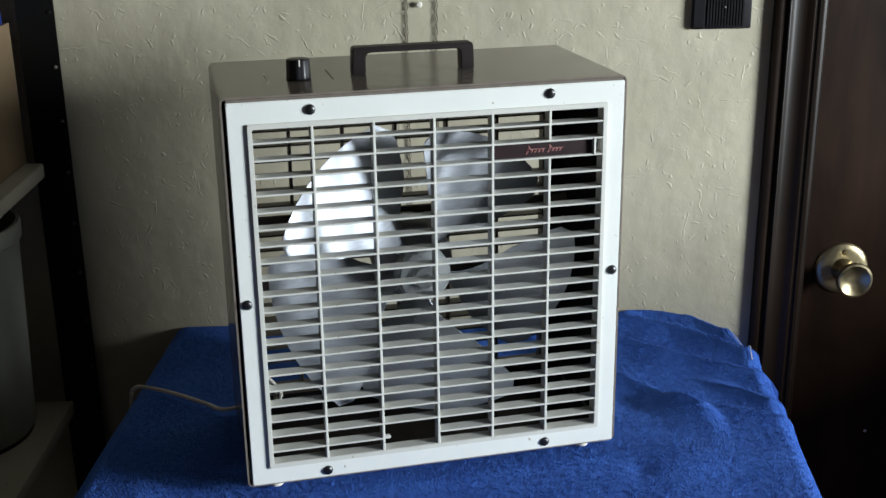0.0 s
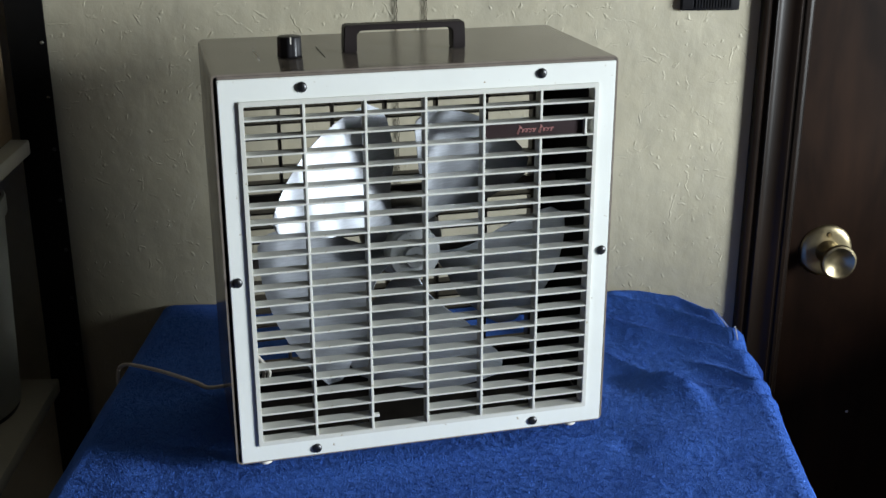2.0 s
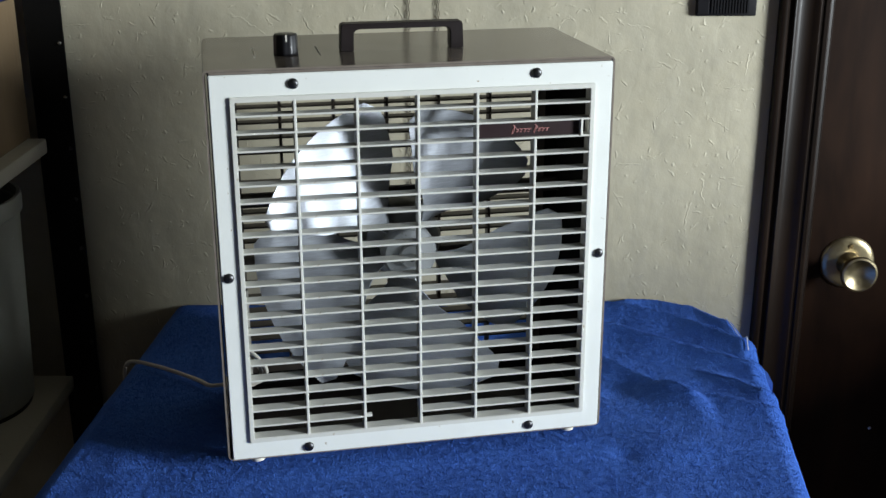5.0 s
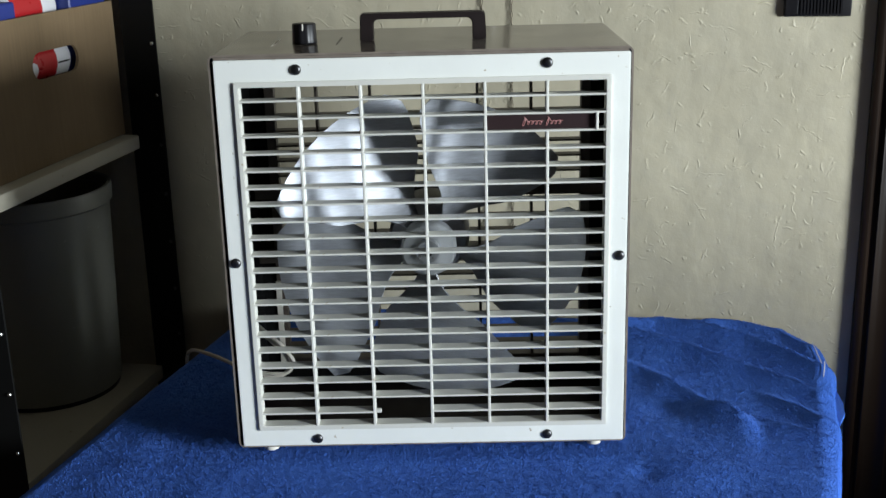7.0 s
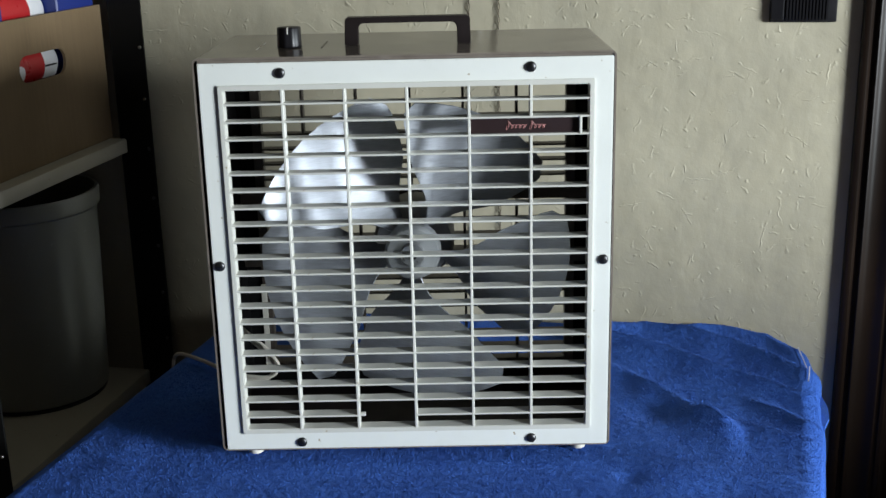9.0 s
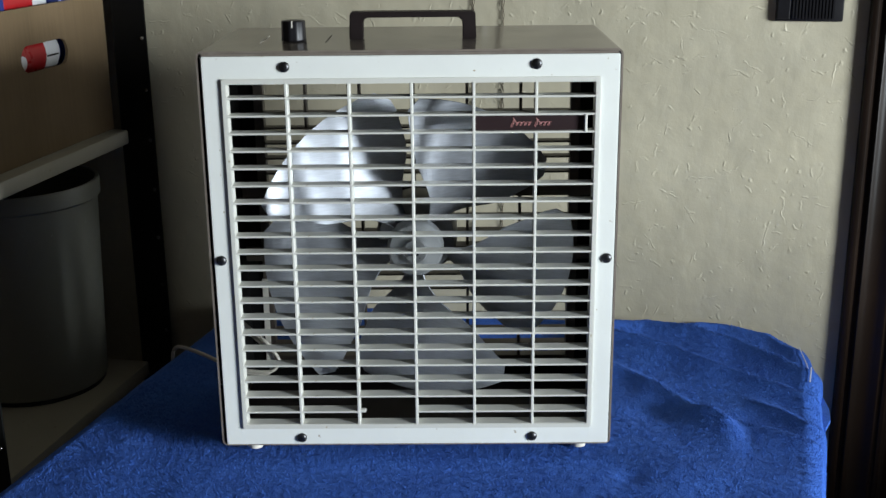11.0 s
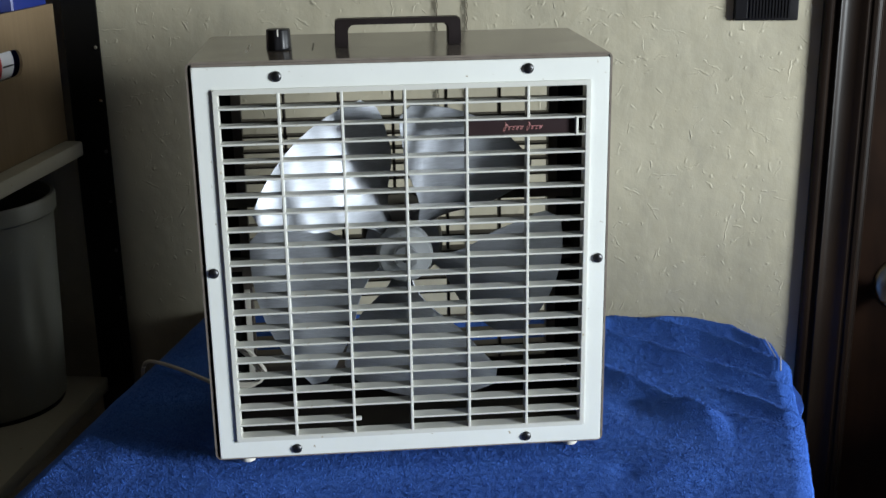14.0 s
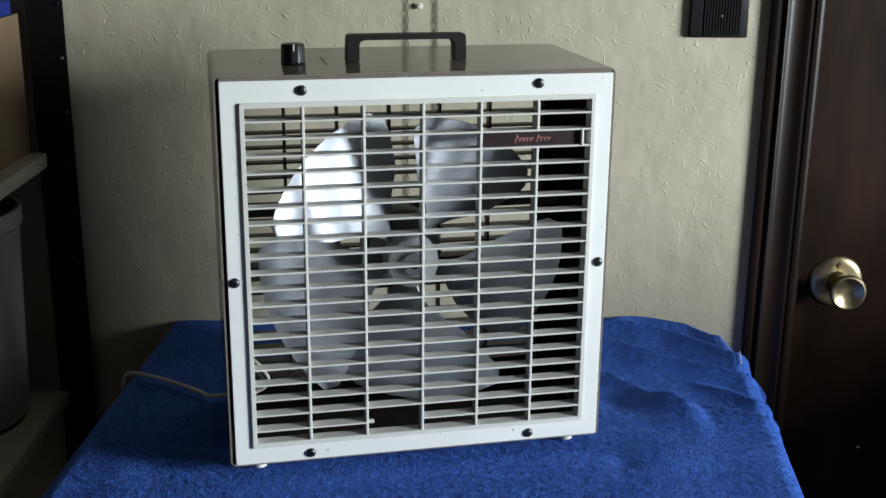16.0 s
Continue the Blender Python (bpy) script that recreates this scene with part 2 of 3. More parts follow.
def lathe(profile, steps=32, axis="Z", at=(0, 0, 0)):
    """A turned form from (radius, height) pairs; radius 0 closes an end."""
    bm = bmesh.new()
    rings = []
    for r, h in profile:
        if r <= 1e-6:
            rings.append([bm.verts.new((0, 0, h))])
        else:
            rings.append([bm.verts.new((r * math.cos(k * math.tau / steps), r * math.sin(k * math.tau / steps), h)) for k in range(steps)])
    for a, b in zip(rings, rings[1:]):
        for k in range(steps):
            j = (k + 1) % steps
            if len(a) == 1 and len(b) > 1:
                bm.faces.new((a[0], b[k], b[j]))
            elif len(b) == 1 and len(a) > 1:
                bm.faces.new((a[k], a[j], b[0]))
            elif len(a) > 1:
                bm.faces.new((a[k], a[j], b[j], b[k]))
    turn = {"Z": Matrix(), "-Y": Matrix.Rotation(radians(90), 4, "X"), "X": Matrix.Rotation(radians(90), 4, "Y")}[axis]
    bmesh.ops.transform(bm, matrix=Matrix.Translation(at) @ turn, verts=bm.verts)
    bmesh.ops.recalc_face_normals(bm, faces=bm.faces)
    return bm


def tube(points, radius, steps=8, rounds=6):
    """A round cord swept along a smooth curve through the points."""
    p = [Vector(q) for q in points]
    path = []
    for i in range(len(p) - 1):
        a, b, c, d = p[max(i - 1, 0)], p[i], p[i + 1], p[min(i + 2, len(p) - 1)]
        for k in range(rounds):
            t = k / rounds
            path.append(0.5 * ((2 * b) + (c - a) * t + (2 * a - 5 * b + 4 * c - d) * t * t + (3 * b - a - 3 * c + d) * t ** 3))
    path.append(p[-1])
    bm = bmesh.new()
    rings = []
    for i, q in enumerate(path):
        way = (path[min(i + 1, len(path) - 1)] - path[max(i - 1, 0)]).normalized()
        side = way.cross(Vector((0, 0, 1)) if abs(way.z) < 0.9 else Vector((1, 0, 0))).normalized()
        up = side.cross(way)
        rings.append([bm.verts.new(q + radius * (math.cos(k * math.tau / steps) * side + math.sin(k * math.tau / steps) * up)) for k in range(steps)])
    for a, b in zip(rings, rings[1:]):
        for k in range(steps):
            bm.faces.new((a[k], a[(k + 1) % steps], b[(k + 1) % steps], b[k]))
    bm.faces.new(rings[0])
    bm.faces.new(rings[-1])
    bmesh.ops.recalc_face_normals(bm, faces=bm.faces)
    return bm


def prism(outline, z0, z1):
    """An outline in x, y drawn up from z0 to z1."""
    bm = bmesh.new()
    lo = [bm.verts.new((x, y, z0)) for x, y in outline]
    hi = [bm.verts.new((x, y, z1)) for x, y in outline]
    bm.faces.new(lo)
    bm.faces.new(hi)
    for i in range(len(lo)):
        j = (i + 1) % len(lo)
        bm.faces.new((lo[i], lo[j], hi[j], hi[i]))
    bmesh.ops.recalc_face_normals(bm, faces=bm.faces)
    return bm


def link_mesh(name, bm, material, smooth=False, angle=35):
    me = bpy.data.meshes.new(name)
    if smooth:
        for f in bm.faces:
            f.smooth = True
        for e in bm.edges:
            if len(e.link_faces) == 2 and e.calc_face_angle(0) > radians(angle):
                e.smooth = False
    bm.to_mesh(me)
    bm.free()
    me.materials.append(material)
    return new(name, me)


def part(name, bm, material, parent, label="", smooth=True):
    """One mesh under a thing or under a part, in the thing's own coordinates."""
    ob = link_mesh(name, bm, material, smooth)
    ob.parent = parent
    return tagged(ob, label)


def thing(name, label, category, m=None, group=""):
    ob = new(name)
    ob.empty_display_size = 0.05
    if m is not None:
        ob.matrix_world = m
    return tagged(ob, label, category, group)


def setting(name, bm, material, label, category, smooth=False):
    return tagged(link_mesh(name, bm, material, smooth), label, category, "", "structure")


def joined(*boxes):
    bm = bmesh.new()
    for b in boxes:
        slab(bm, *b)
    return bm


# ---- the room ----
NORTH, WEST, SOUTH, CEIL = 0.451, -1.02, -4.2, 2.42
DOOR_L, DOOR_R, DOOR_H = 0.556, 1.356, 2.03     # clear opening
setting("floor", box(WEST - 0.12, EAST + 0.12, SOUTH - 0.12, NORTH + 0.12, -0.05, 0.0), FLOORMAT, "dark brown wooden floor of the room", "floor")
setting("ceiling", box(WEST - 0.12, EAST + 0.12, SOUTH - 0.12, NORTH + 0.12, CEIL, CEIL + 0.05), PANEL, "dark stained timber ceiling", "ceiling")
setting("wall_north", joined((WEST - 0.12, DOOR_L - 0.02, NORTH, NORTH + 0.12, 0, CEIL), (DOOR_R + 0.02, 1.55, NORTH, NORTH + 0.12, 0, CEIL),
                             (DOOR_L - 0.02, DOOR_R + 0.02, NORTH, NORTH + 0.12, DOOR_H + 0.02, CEIL)), PLASTER, "cream plaster wall with trowel ridges and nicks", "wall")
# Out-of-view stretch, split off and made dark to cut bounced light.
setting("wall_bounce_cut", box(1.55, EAST + 0.12, NORTH, NORTH + 0.12, 0, CEIL), PANEL, "unseen dark wall stretch added to cut bounced light", "wall")
setting("wall_west", box(WEST - 0.12, WEST, SOUTH, NORTH, 0, CEIL), PANEL, "dark wood panelled wall behind the black rack", "wall")
setting("wall_south", box(WEST - 0.12, EAST + 0.12, SOUTH - 0.12, SOUTH, 0, CEIL), PANEL, "dark wood panelled wall", "wall")
w0, w1 = WIN_Y - WIN_W / 2, WIN_Y + WIN_W / 2
setting("wall_east", joined((EAST, EAST + 0.12, SOUTH, w0, 0, CEIL), (EAST, EAST + 0.12, w1, NORTH, 0, CEIL), (EAST, EAST + 0.12, w0, w1, 0, WIN_Z0), (EAST, EAST + 0.12, w0, w1, WIN_Z1, CEIL)),
        PANEL, "dark wood panelled wall with a tall window", "wall")
window = tagged(thing("window_1", "tall narrow window with a white frame", "window"), kind="structure")
for a in ((EAST - 0.012, EAST, w0 - 0.05, w0, WIN_Z0 - 0.05, WIN_Z1 + 0.05), (EAST - 0.012, EAST, w1, w1 + 0.05, WIN_Z0 - 0.05, WIN_Z1 + 0.05),
          (EAST - 0.012, EAST, w0, w1, WIN_Z1, WIN_Z1 + 0.05), (EAST - 0.03, EAST, w0, w1, WIN_Z0 - 0.05, WIN_Z0)):
    part("window_frame", box(*a, bevel=0.002), WHITE, window)

# Added out of view: blocks low window light from the door and towel back.
setting("shade_partition", box(1.45, 1.55, -0.36, NORTH, 0, 1.07), PANEL, "unseen low dark partition added to shade the door and towel", "wall")

# door frame and door
frame_thing = tagged(thing("door_casing", "dark walnut moulded casing round the door", "door frame"), kind="structure")
CASE_L = 0.4805
steps_in = [(0.0, 0.0), (0.0, -0.0085), (0.0015, -0.0110), (0.0050, -0.0125), (0.0090, -0.0120), (0.0115, -0.0095), (0.0130, -0.0065), (0.0170, -0.0065), (0.0190, -0.0100), (0.0205, -0.0108),
            (0.0225, -0.0100), (0.0245, -0.0075), (0.0300, -0.0055), (0.0390, -0.0045), (0.0470, -0.0055), (0.0510, -0.0080), (0.0540, -0.0082), (0.0560, -0.0060), (0.0590, -0.0060),
            (0.0610, -0.0080), (0.0655, -0.0082), (0.0680, -0.0050), (0.0715, -0.0040), (0.0735, 0.0)]
part("side_casing", prism([(CASE_L + 1.02 * x, NORTH + y) for x, y in steps_in], 0.0, DOOR_H + 0.06), CASINGWOOD, frame_thing)
part("side_casing", prism([(DOOR_L + DOOR_R - CASE_L - 1.02 * x, NORTH + y) for x, y in steps_in], 0.0, DOOR_H + 0.06), CASINGWOOD, frame_thing)
part("head_casing", box(CASE_L + 0.0750, DOOR_L + DOOR_R - CASE_L - 0.0750, NORTH - 0.016, NORTH, DOOR_H - 0.008, DOOR_H + 0.06, bevel=0.003), CASINGWOOD, frame_thing)
part("jamb", box(DOOR_L - 0.02, DOOR_L, NORTH - 0.003, NORTH + 0.12, 0, DOOR_H, bevel=0.001), CASINGWOOD, frame_thing)
part("jamb", box(DOOR_R, DOOR_R + 0.02, NORTH - 0.003, NORTH + 0.12, 0, DOOR_H, bevel=0.001), CASINGWOOD, frame_thing)
part("head_jamb", box(DOOR_L - 0.02, DOOR_R + 0.02, NORTH - 0.003, NORTH + 0.12, DOOR_H, DOOR_H + 0.02), CASINGWOOD, frame_thing)

DOOR_Y = 0.500
door = tagged(thing("door_1", "closed dark walnut flush door with brass knob", "door"), kind="structure")
part("door_leaf", box(DOOR_L + 0.003, DOOR_R - 0.003, DOOR_Y, DOOR_Y + 0.035, 0.008, DOOR_H - 0.003, bevel=0.002), DOORWOOD, door)
part("paint_chip", lathe([(0, 0.0008), (0.0022, 0.0006), (0.0026, 0)], 7, "-Y", (0.697, DOOR_Y, 0.636)), PAPERWHITE, door, "small white paint chip")
KX, KZ = 0.631, 0.914
knob = part("door_knob", lathe([(0.0, 0.0505), (0.008, 0.0512), (0.0150, 0.0535), (0.0205, 0.0570), (0.0230, 0.0582), (0.0258, 0.0575), (0.0270, 0.0550), (0.0266, 0.0515), (0.0225, 0.0430), (0.0165, 0.0355), (0.0130, 0.0300),
                                (0.0120, 0.0230), (0.0122, 0.0150), (0.0150, 0.0105), (0.0165, 0.0070)], 48, "-Y", (KX, DOOR_Y, KZ)), BRASS, door, "round tarnished brass knob")
part("rosette", lathe([(0.0166, 0.0085), (0.0180, 0.0066), (0.0300, 0.0056), (0.0370, 0.0042), (0.0402, 0.0016), (0.0408, 0.0)], 48, "-Y", (KX, DOOR_Y, KZ)), BRASS, knob, "flat brass rosette")
part("rosette_screw", lathe([(0, 0.0076), (0.0030, 0.0074), (0.0042, 0.0062), (0.0042, 0.003)], 12, "-Y", (KX + 0.001, DOOR_Y, KZ + 0.0265)), BRASSDARK, knob, "dark screw head")

# wall switch plate
plate = thing("wall_plate", "black ribbed plastic switch plate on the cream wall", "switch plate", pose(0.4085, NORTH, 1.345))
part("plate_body", box(-0.041, 0.041, -0.006, 0, -0.059, 0.059, bevel=0.002, segments=2), BLACK, plate)
for i in range(13):
    x = -0.0205 + i * 0.0040
    part("rib", box(x, x + 0.0022, -0.0078, -0.0058, -0.055, 0.055), BLACK, plate, smooth=False)
part("side_band", box(-0.0395, -0.0235, -0.0080, -0.0058, -0.056, 0.056, bevel=0.001), BLACK, plate)
part("switch_paddle", box(-0.012, 0.012, -0.0115, -0.0076, 0.000, 0.045, bevel=0.0015), BLACK, plate, "black rocker paddle")
part("plate_screw", lathe([(0, 0.0095), (0.0014, 0.0092), (0.0018, 0.0078), (0.0018, 0.006)], 10, "-Y", (0.003, 0, -0.029)), BRIGHT, plate, "small bright screw")

# hanging chains and a nail
LINK = 0.0086


def chain(x):
    """A fine chain of oval links, hung on a hook."""
    top, bottom = 1.72, 0.93
    ob = thing("wall_chain", "thin dark metal chain hanging against the wall", "chain", pose(x, NORTH - 0.0024, 0), "wall chains")
    bm = bmesh.new()
    n = int((top - bottom) / LINK)
    for i in range(n):
        z = top - i * LINK
        turn = Matrix.Rotation(radians(90 if i % 2 else 8), 4, "Z")
        rows = []
        for a in range(10):
            t = a * math.tau / 10
            cx, cz = 0.0013 * math.cos(t), 0.0049 * math.sin(t)
            nx, nz = math.cos(t), math.sin(t)
            rows.append([bm.verts.new(turn @ Vector((cx + 0.00052 * nx * math.cos(q), 0.00052 * math.sin(q), cz + 0.00052 * nz * math.cos(q))) + Vector((0, 0, z)))
                         for q in (0, math.tau / 4, math.tau / 2, 3 * math.tau / 4)])
        for a in range(10):
            for k in range(4):
                bm.faces.new((rows[a][k], rows[(a + 1) % 10][k], rows[(a + 1) % 10][(k + 1) % 4], rows[a][(k + 1) % 4]))
    part("chain_strand", bm, CHAIN, ob)
    part("hook", tube([(0, 0.0024, 1.732), (0, -0.002, 1.731), (0, -0.004, 1.726), (0, 0.0, 1.7245)], 0.0012), CHAIN, ob)


chain(-0.0195)
chain(0.0205)
nail = tagged(link_mesh("nail", lathe([(0, 0.006), (0.003, 0.0058), (0.0042, 0.0046), (0.0042, 0.0038), (0.0013, 0.0035), (0.0013, -0.004)], 14, "-Y", (-0.003, NORTH, 1.326)), RUBBER, True),
              "small round nail head in the plaster wall", "nail")

# ---- table and towel ----
TOP = 0.866
table = thing("table", "plain wooden table under the blue towel", "table", pose(0, 0, 0))
part("tabletop", box(-0.36, 0.40, -0.52, 0.435, TOP - 0.034, TOP - 0.008, bevel=0.004), TABLEWOOD, table)
for x in (-0.33, 0.37):
    for y in (-0.48, 0.40):
        part("leg", box(x - 0.022, x + 0.022, y - 0.022, y + 0.022, 0, TOP - 0.034, bevel=0.003), TABLEWOOD, table)
part("apron", box(-0.31, 0.35, 0.392, 0.412, TOP - 0.11, TOP - 0.034), TABLEWOOD, table)
part("apron", box(-0.31, 0.35, -0.492, -0.472, TOP - 0.11, TOP - 0.034), TABLEWOOD, table)


def smooth01(x):
    x = min(max(x, 0.0), 1.0)
    return x * x * (3 - 2 * x)


def towel_left(y):
    return -0.385 - 0.07 * (0.25 - y)


def towel_right(y):
    return 0.434 - 0.11 * max(0.0, 0.14 - y) + 0.010 * math.exp(-((y - 0.30) / 0.06) ** 2) - 0.030 * smooth01((y - 0.38) / 0.065) ** 1.5


# folds pushed up towards the wall: crest line in plan, height, slow width towards the room, steep width behind
FOLDS = ((((0.10, 0.395), (0.224, 0.420), (0.282, 0.400), (0.338, 0.368), (0.387, 0.318), (0.430, 0.270)), 0.0210, 0.036, 0.011),
         (((0.25, 0.442), (0.33, 0.440), (0.385, 0.415), (0.425, 0.350)), 0.0120, 0.028, 0.012),
         (((0.10, 0.400), (0.188, 0.360), (0.263, 0.315), (0.327, 0.270), (0.415, 0.204), (0.44, 0.187)), 0.0205, 0.032, 0.010),
         (((0.12, 0.330), (0.194, 0.266), (0.248, 0.220), (0.285, 0.172), (0.320, 0.130)), 0.0120, 0.028, 0.011),
         (((0.255, 0.160), (0.290, 0.150), (0.347, 0.132), (0.402, 0.098), (0.44, 0.072)), 0.0130, 0.028, 0.009),
         (((0.335, 0.210), (0.390, 0.168), (0.422, 0.130), (0.44, 0.107)), 0.0095, 0.020, 0.008))


def fold_height(x, y, line, tall, slow, steep, k):
    """One fold: rises slowly from the room to its crest and drops steeply behind it."""
    if x <= line[0][0] or x >= line[-1][0] + 0.03:
        return 0.0
    for (xa, ya), (xb, yb) in zip(line, line[1:]):
        if x <= xb or xb == line[-1][0]:
            crest = ya + (yb - ya) * (x - xa) / (xb - xa)
            break
    crest += 0.005 * noise.noise(Vector((x * 14, k * 7.0, 0)))
    d = (y - crest) * 0.85
    ends = smooth01((x - line[0][0]) / 0.05) * smooth01((line[-1][0] + 0.03 - x) / 0.03)
    shape = math.exp(-(-d / slow) ** 1.15) if d < 0 else math.exp(-(d / steep) ** 2)
    return tall * ends * shape * (0.9 + 0.35 * noise.noise(Vector((x * 7, k * 3.1, 8))))


def towel_height(x, y):
    """Height of the towel over the table: long folds towards its rumpled corner, dents by the heater."""
    h = 0.0024 * noise.noise(Vector((x * 5, y * 5, 1.3))) + 0.0016 * noise.noise(Vector((x * 17, y * 17, 4.0)))
    for k, (line, tall, slow, steep) in enumerate(FOLDS):
        h += fold_height(x, y, line, tall, slow, steep, k)
    h -= 0.005 * math.exp(-((x - 0.243) ** 2 / 0.0007 + (y - 0.160) ** 2 / 0.0007))
    h -= 0.004 * math.exp(-((x - 0.223) ** 2 / 0.00025 + (y + 0.003) ** 2 / 0.0002))
    h += 0.004 * math.exp(-((x - 0.310) ** 2 / 0.0040 + (y - 0.02) ** 2 / 0.0010))
    # flat under the feet of the heater
    near = smooth01((math.hypot(max(abs(x) - 0.19, 0), max(abs(y - 0.06) - 0.16, 0))) / 0.05)
    return h * (0.10 + 0.90 * near)


def towel_point(u, y):
    """u: -1..0 the fall on one side, 0..1 over the table, 1..2 the fall on the other."""
    l, r = towel_left(y), towel_right(y)
    bend = 0.022

    def over(e):
        s = e * 0.36
        arc = bend * math.pi / 2
        if s < arc:
            a = s / bend
            return bend * math.sin(a), -bend * (1 - math.cos(a))
        w = 0.010 * math.sin(y * 26 + 1.0) * smooth01((s - arc) / 0.15)
        w += 0.006 * math.exp(-((y - 0.315) / 0.055) ** 2) * smooth01((s - arc) / 0.05)
        return bend + w + 0.03 * (s - arc), -bend - (s - arc)
    if u < 0:
        dx, dz = over(-u)
        x, z = l + bend - dx, dz
        hx = l + bend
    elif u > 1:
        dx, dz = over(u - 1)
        x, z = r - bend + dx, dz
        hx = r - bend
    else:
        x = hx = l + bend + u * (r - l - 2 * bend)
        z = 0.0
    fade = 1.0 if 0 <= u <= 1 else max(0.0, 1 - abs(u - min(max(u, 0), 1)) * 2.5)
    return Vector((x, y, TOP + 0.0015 + z + towel_height(hx, y) * fade))


def towel_sheet():
    us = [-1 + i / 22 for i in range(22)] + [-0.04, -0.02] + [i / 150 for i in range(151)] + [1.012, 1.025, 1.04, 1.055, 1.07, 1.09, 1.12] + [1.15 + i / 20 for i in range(18)]
    us = sorted(us)
    ys = [-0.53 + i * (0.446 + 0.53) / 170 for i in range(171)]
    bm = bmesh.new()
    rows = [[bm.verts.new(towel_point(u, y)) for u in us] for y in ys]
    front = []
    for k in range(1, 9):
        s = k * 0.04
        front.append([bm.verts.new(towel_point(u, -0.53) + Vector((0, -0.02 * min(1, s * 20) - 0.01 * math.sin(u * 19), -s))) for u in us])
    rows = front[::-1] + rows
    for a, b in zip(rows, rows[1:]):
        for i in range(len(us) - 1):
            bm.faces.new((a[i], a[i + 1], b[i + 1], b[i]))
    return bm


towel = thing("towel", "royal blue terry towel rumpled over the table", "towel")
sheet = part("towel_cloth", towel_sheet(), TERRY, towel)
thick = sheet.modifiers.new("thickness", "SOLIDIFY")
thick.thickness, thick.offset = 0.004, -1
under = part("under_layer", prism([(0.415, 0.375), (0.434, 0.335), (0.441, 0.285), (0.4470, 0.235), (0.4455, 0.205), (0.438, 0.180), (0.415, 0.180)], 0.8500, 0.8550), TERRY, towel, "lower layer of the folded towel", smooth=False)
part("hem", tube([tuple(towel_point(1.015, 0.366 - 0.11 * k / 9) + Vector((0.0020, 0, 0.0026))) for k in range(10)], 0.0007, 6, 3), PAPERWHITE, towel, "pale stitched hem")


def pile():
    """The terry's loops: a great many small rounded tufts standing on the cloth."""
    rng = random.Random(7)
    verts, faces = [], []
    step = 0.0018
    for iy in range(int(0.865 / step)):
        y0 = -0.42 + iy * step
        l, r = towel_left(y0), towel_right(y0)
        span = r - l - 0.044
        for ix in range(int((r - l + 0.075) / step)):
            y = y0 + rng.uniform(-0.6, 0.6) * step
            u = (ix + rng.uniform(-0.6, 0.6)) * step / span
            if u > 1:
                u = 1 + (u - 1) * span / 0.36
            p = towel_point(u, y)
            p.z -= 0.0003
            a, w = rng.uniform(0, math.tau), rng.uniform(0.0009, 0.0014)
            tip = Vector((rng.uniform(-0.0008, 0.0008), rng.uniform(-0.0008, 0.0008), rng.uniform(0.0007, 0.0015) * (1.0 + 0.8 * noise.noise(Vector((p.x * 130, p.y * 130, 2))))))
            if u > 1.06:
                tip = Vector((tip.z, tip.y, tip.x))
            k = len(verts)
            for q in range(3):
                c, d = w * math.cos(a + q * 2.0944), w * math.sin(a + q * 2.0944)
                verts.append(p + (Vector((c, d, 0)) if u <= 1.06 else Vector((0, c, d))))
            verts.append(p + tip)
            faces += [(k, k + 1, k + 3), (k + 1, k + 2, k + 3), (k + 2, k, k + 3)]
    me = bpy.data.meshes.new("nap")
    me.from_pydata(verts, [], faces)
    me.polygons.foreach_set("use_smooth", [True] * len(faces))
    me.materials.append(TERRY)
    ob = new("nap", me)
    ob.parent = towel
    return tagged(ob, kind="stuff")


pile()

# ---- the heater fan ----
FAN_YAW = 11.3
fan = thing("fan_heater", "square taupe metal fan heater with ivory grille", "fan heater", pose(0, 0, 0.8705, 0, 0, FAN_YAW))
HW, DEPTH, Z0, Z1 = 0.2055, 0.187, 0.0115, 0.4295
HL, BACK = 0.2075, 0.211                        # the sleeve's far side and its rear edge, behind the rear grille


def shell():
    """A sheet-metal sleeve: four sides with rounded corners, open at front and back."""
    bm = bmesh.new()
    rings = []
    for inset, y in ((0.0, 0.0006), (0.0, BACK), (0.0020, BACK), (0.0020, 0.0006)):
        ring = []
        r = 0.006
        for cx, cz, a0 in ((HW - r, Z1 - r, 0), (-HL + r, Z1 - r, 90), (-HL + r, Z0 + r, 180), (HW - r, Z0 + r, 270)):
            for k in range(5):
                a = radians(a0 + 22.5 * k)
                ring.append(bm.verts.new((cx + (r - inset) * math.cos(a), y, cz + (r - inset) * math.sin(a))))
        rings.append(ring)
    for a, b in zip(rings, rings[1:] + rings[:1]):
        for i in range(len(a)):
            j = (i + 1) % len(a)
            bm.faces.new((a[i], a[j], b[j], b[i]))
    bmesh.ops.recalc_face_normals(bm, faces=bm.faces)
    return bm


part("casing", shell(), TAUPE, fan, "glossy taupe enamelled steel casing")
# Black sheets added over the inner sides, painting the shade in there.
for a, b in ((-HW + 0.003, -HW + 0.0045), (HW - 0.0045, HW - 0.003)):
    part("side_shade", box(a, b, 0.012, DEPTH - 0.004, Z0 + 0.008, Z1 - 0.008), SHADEBLACK, fan, "black inner side sheet standing for shade", smooth=False)

# Floor and roof sheets added to darken the inside; the floor's brown is real.
part("floor_shade", box(-HW + 0.005, HW - 0.005, 0.012, DEPTH - 0.012, Z0 + 0.003, Z0 + 0.0045), BROWN, fan, "inner floor sheet, brown plate darkened for shade", smooth=False)
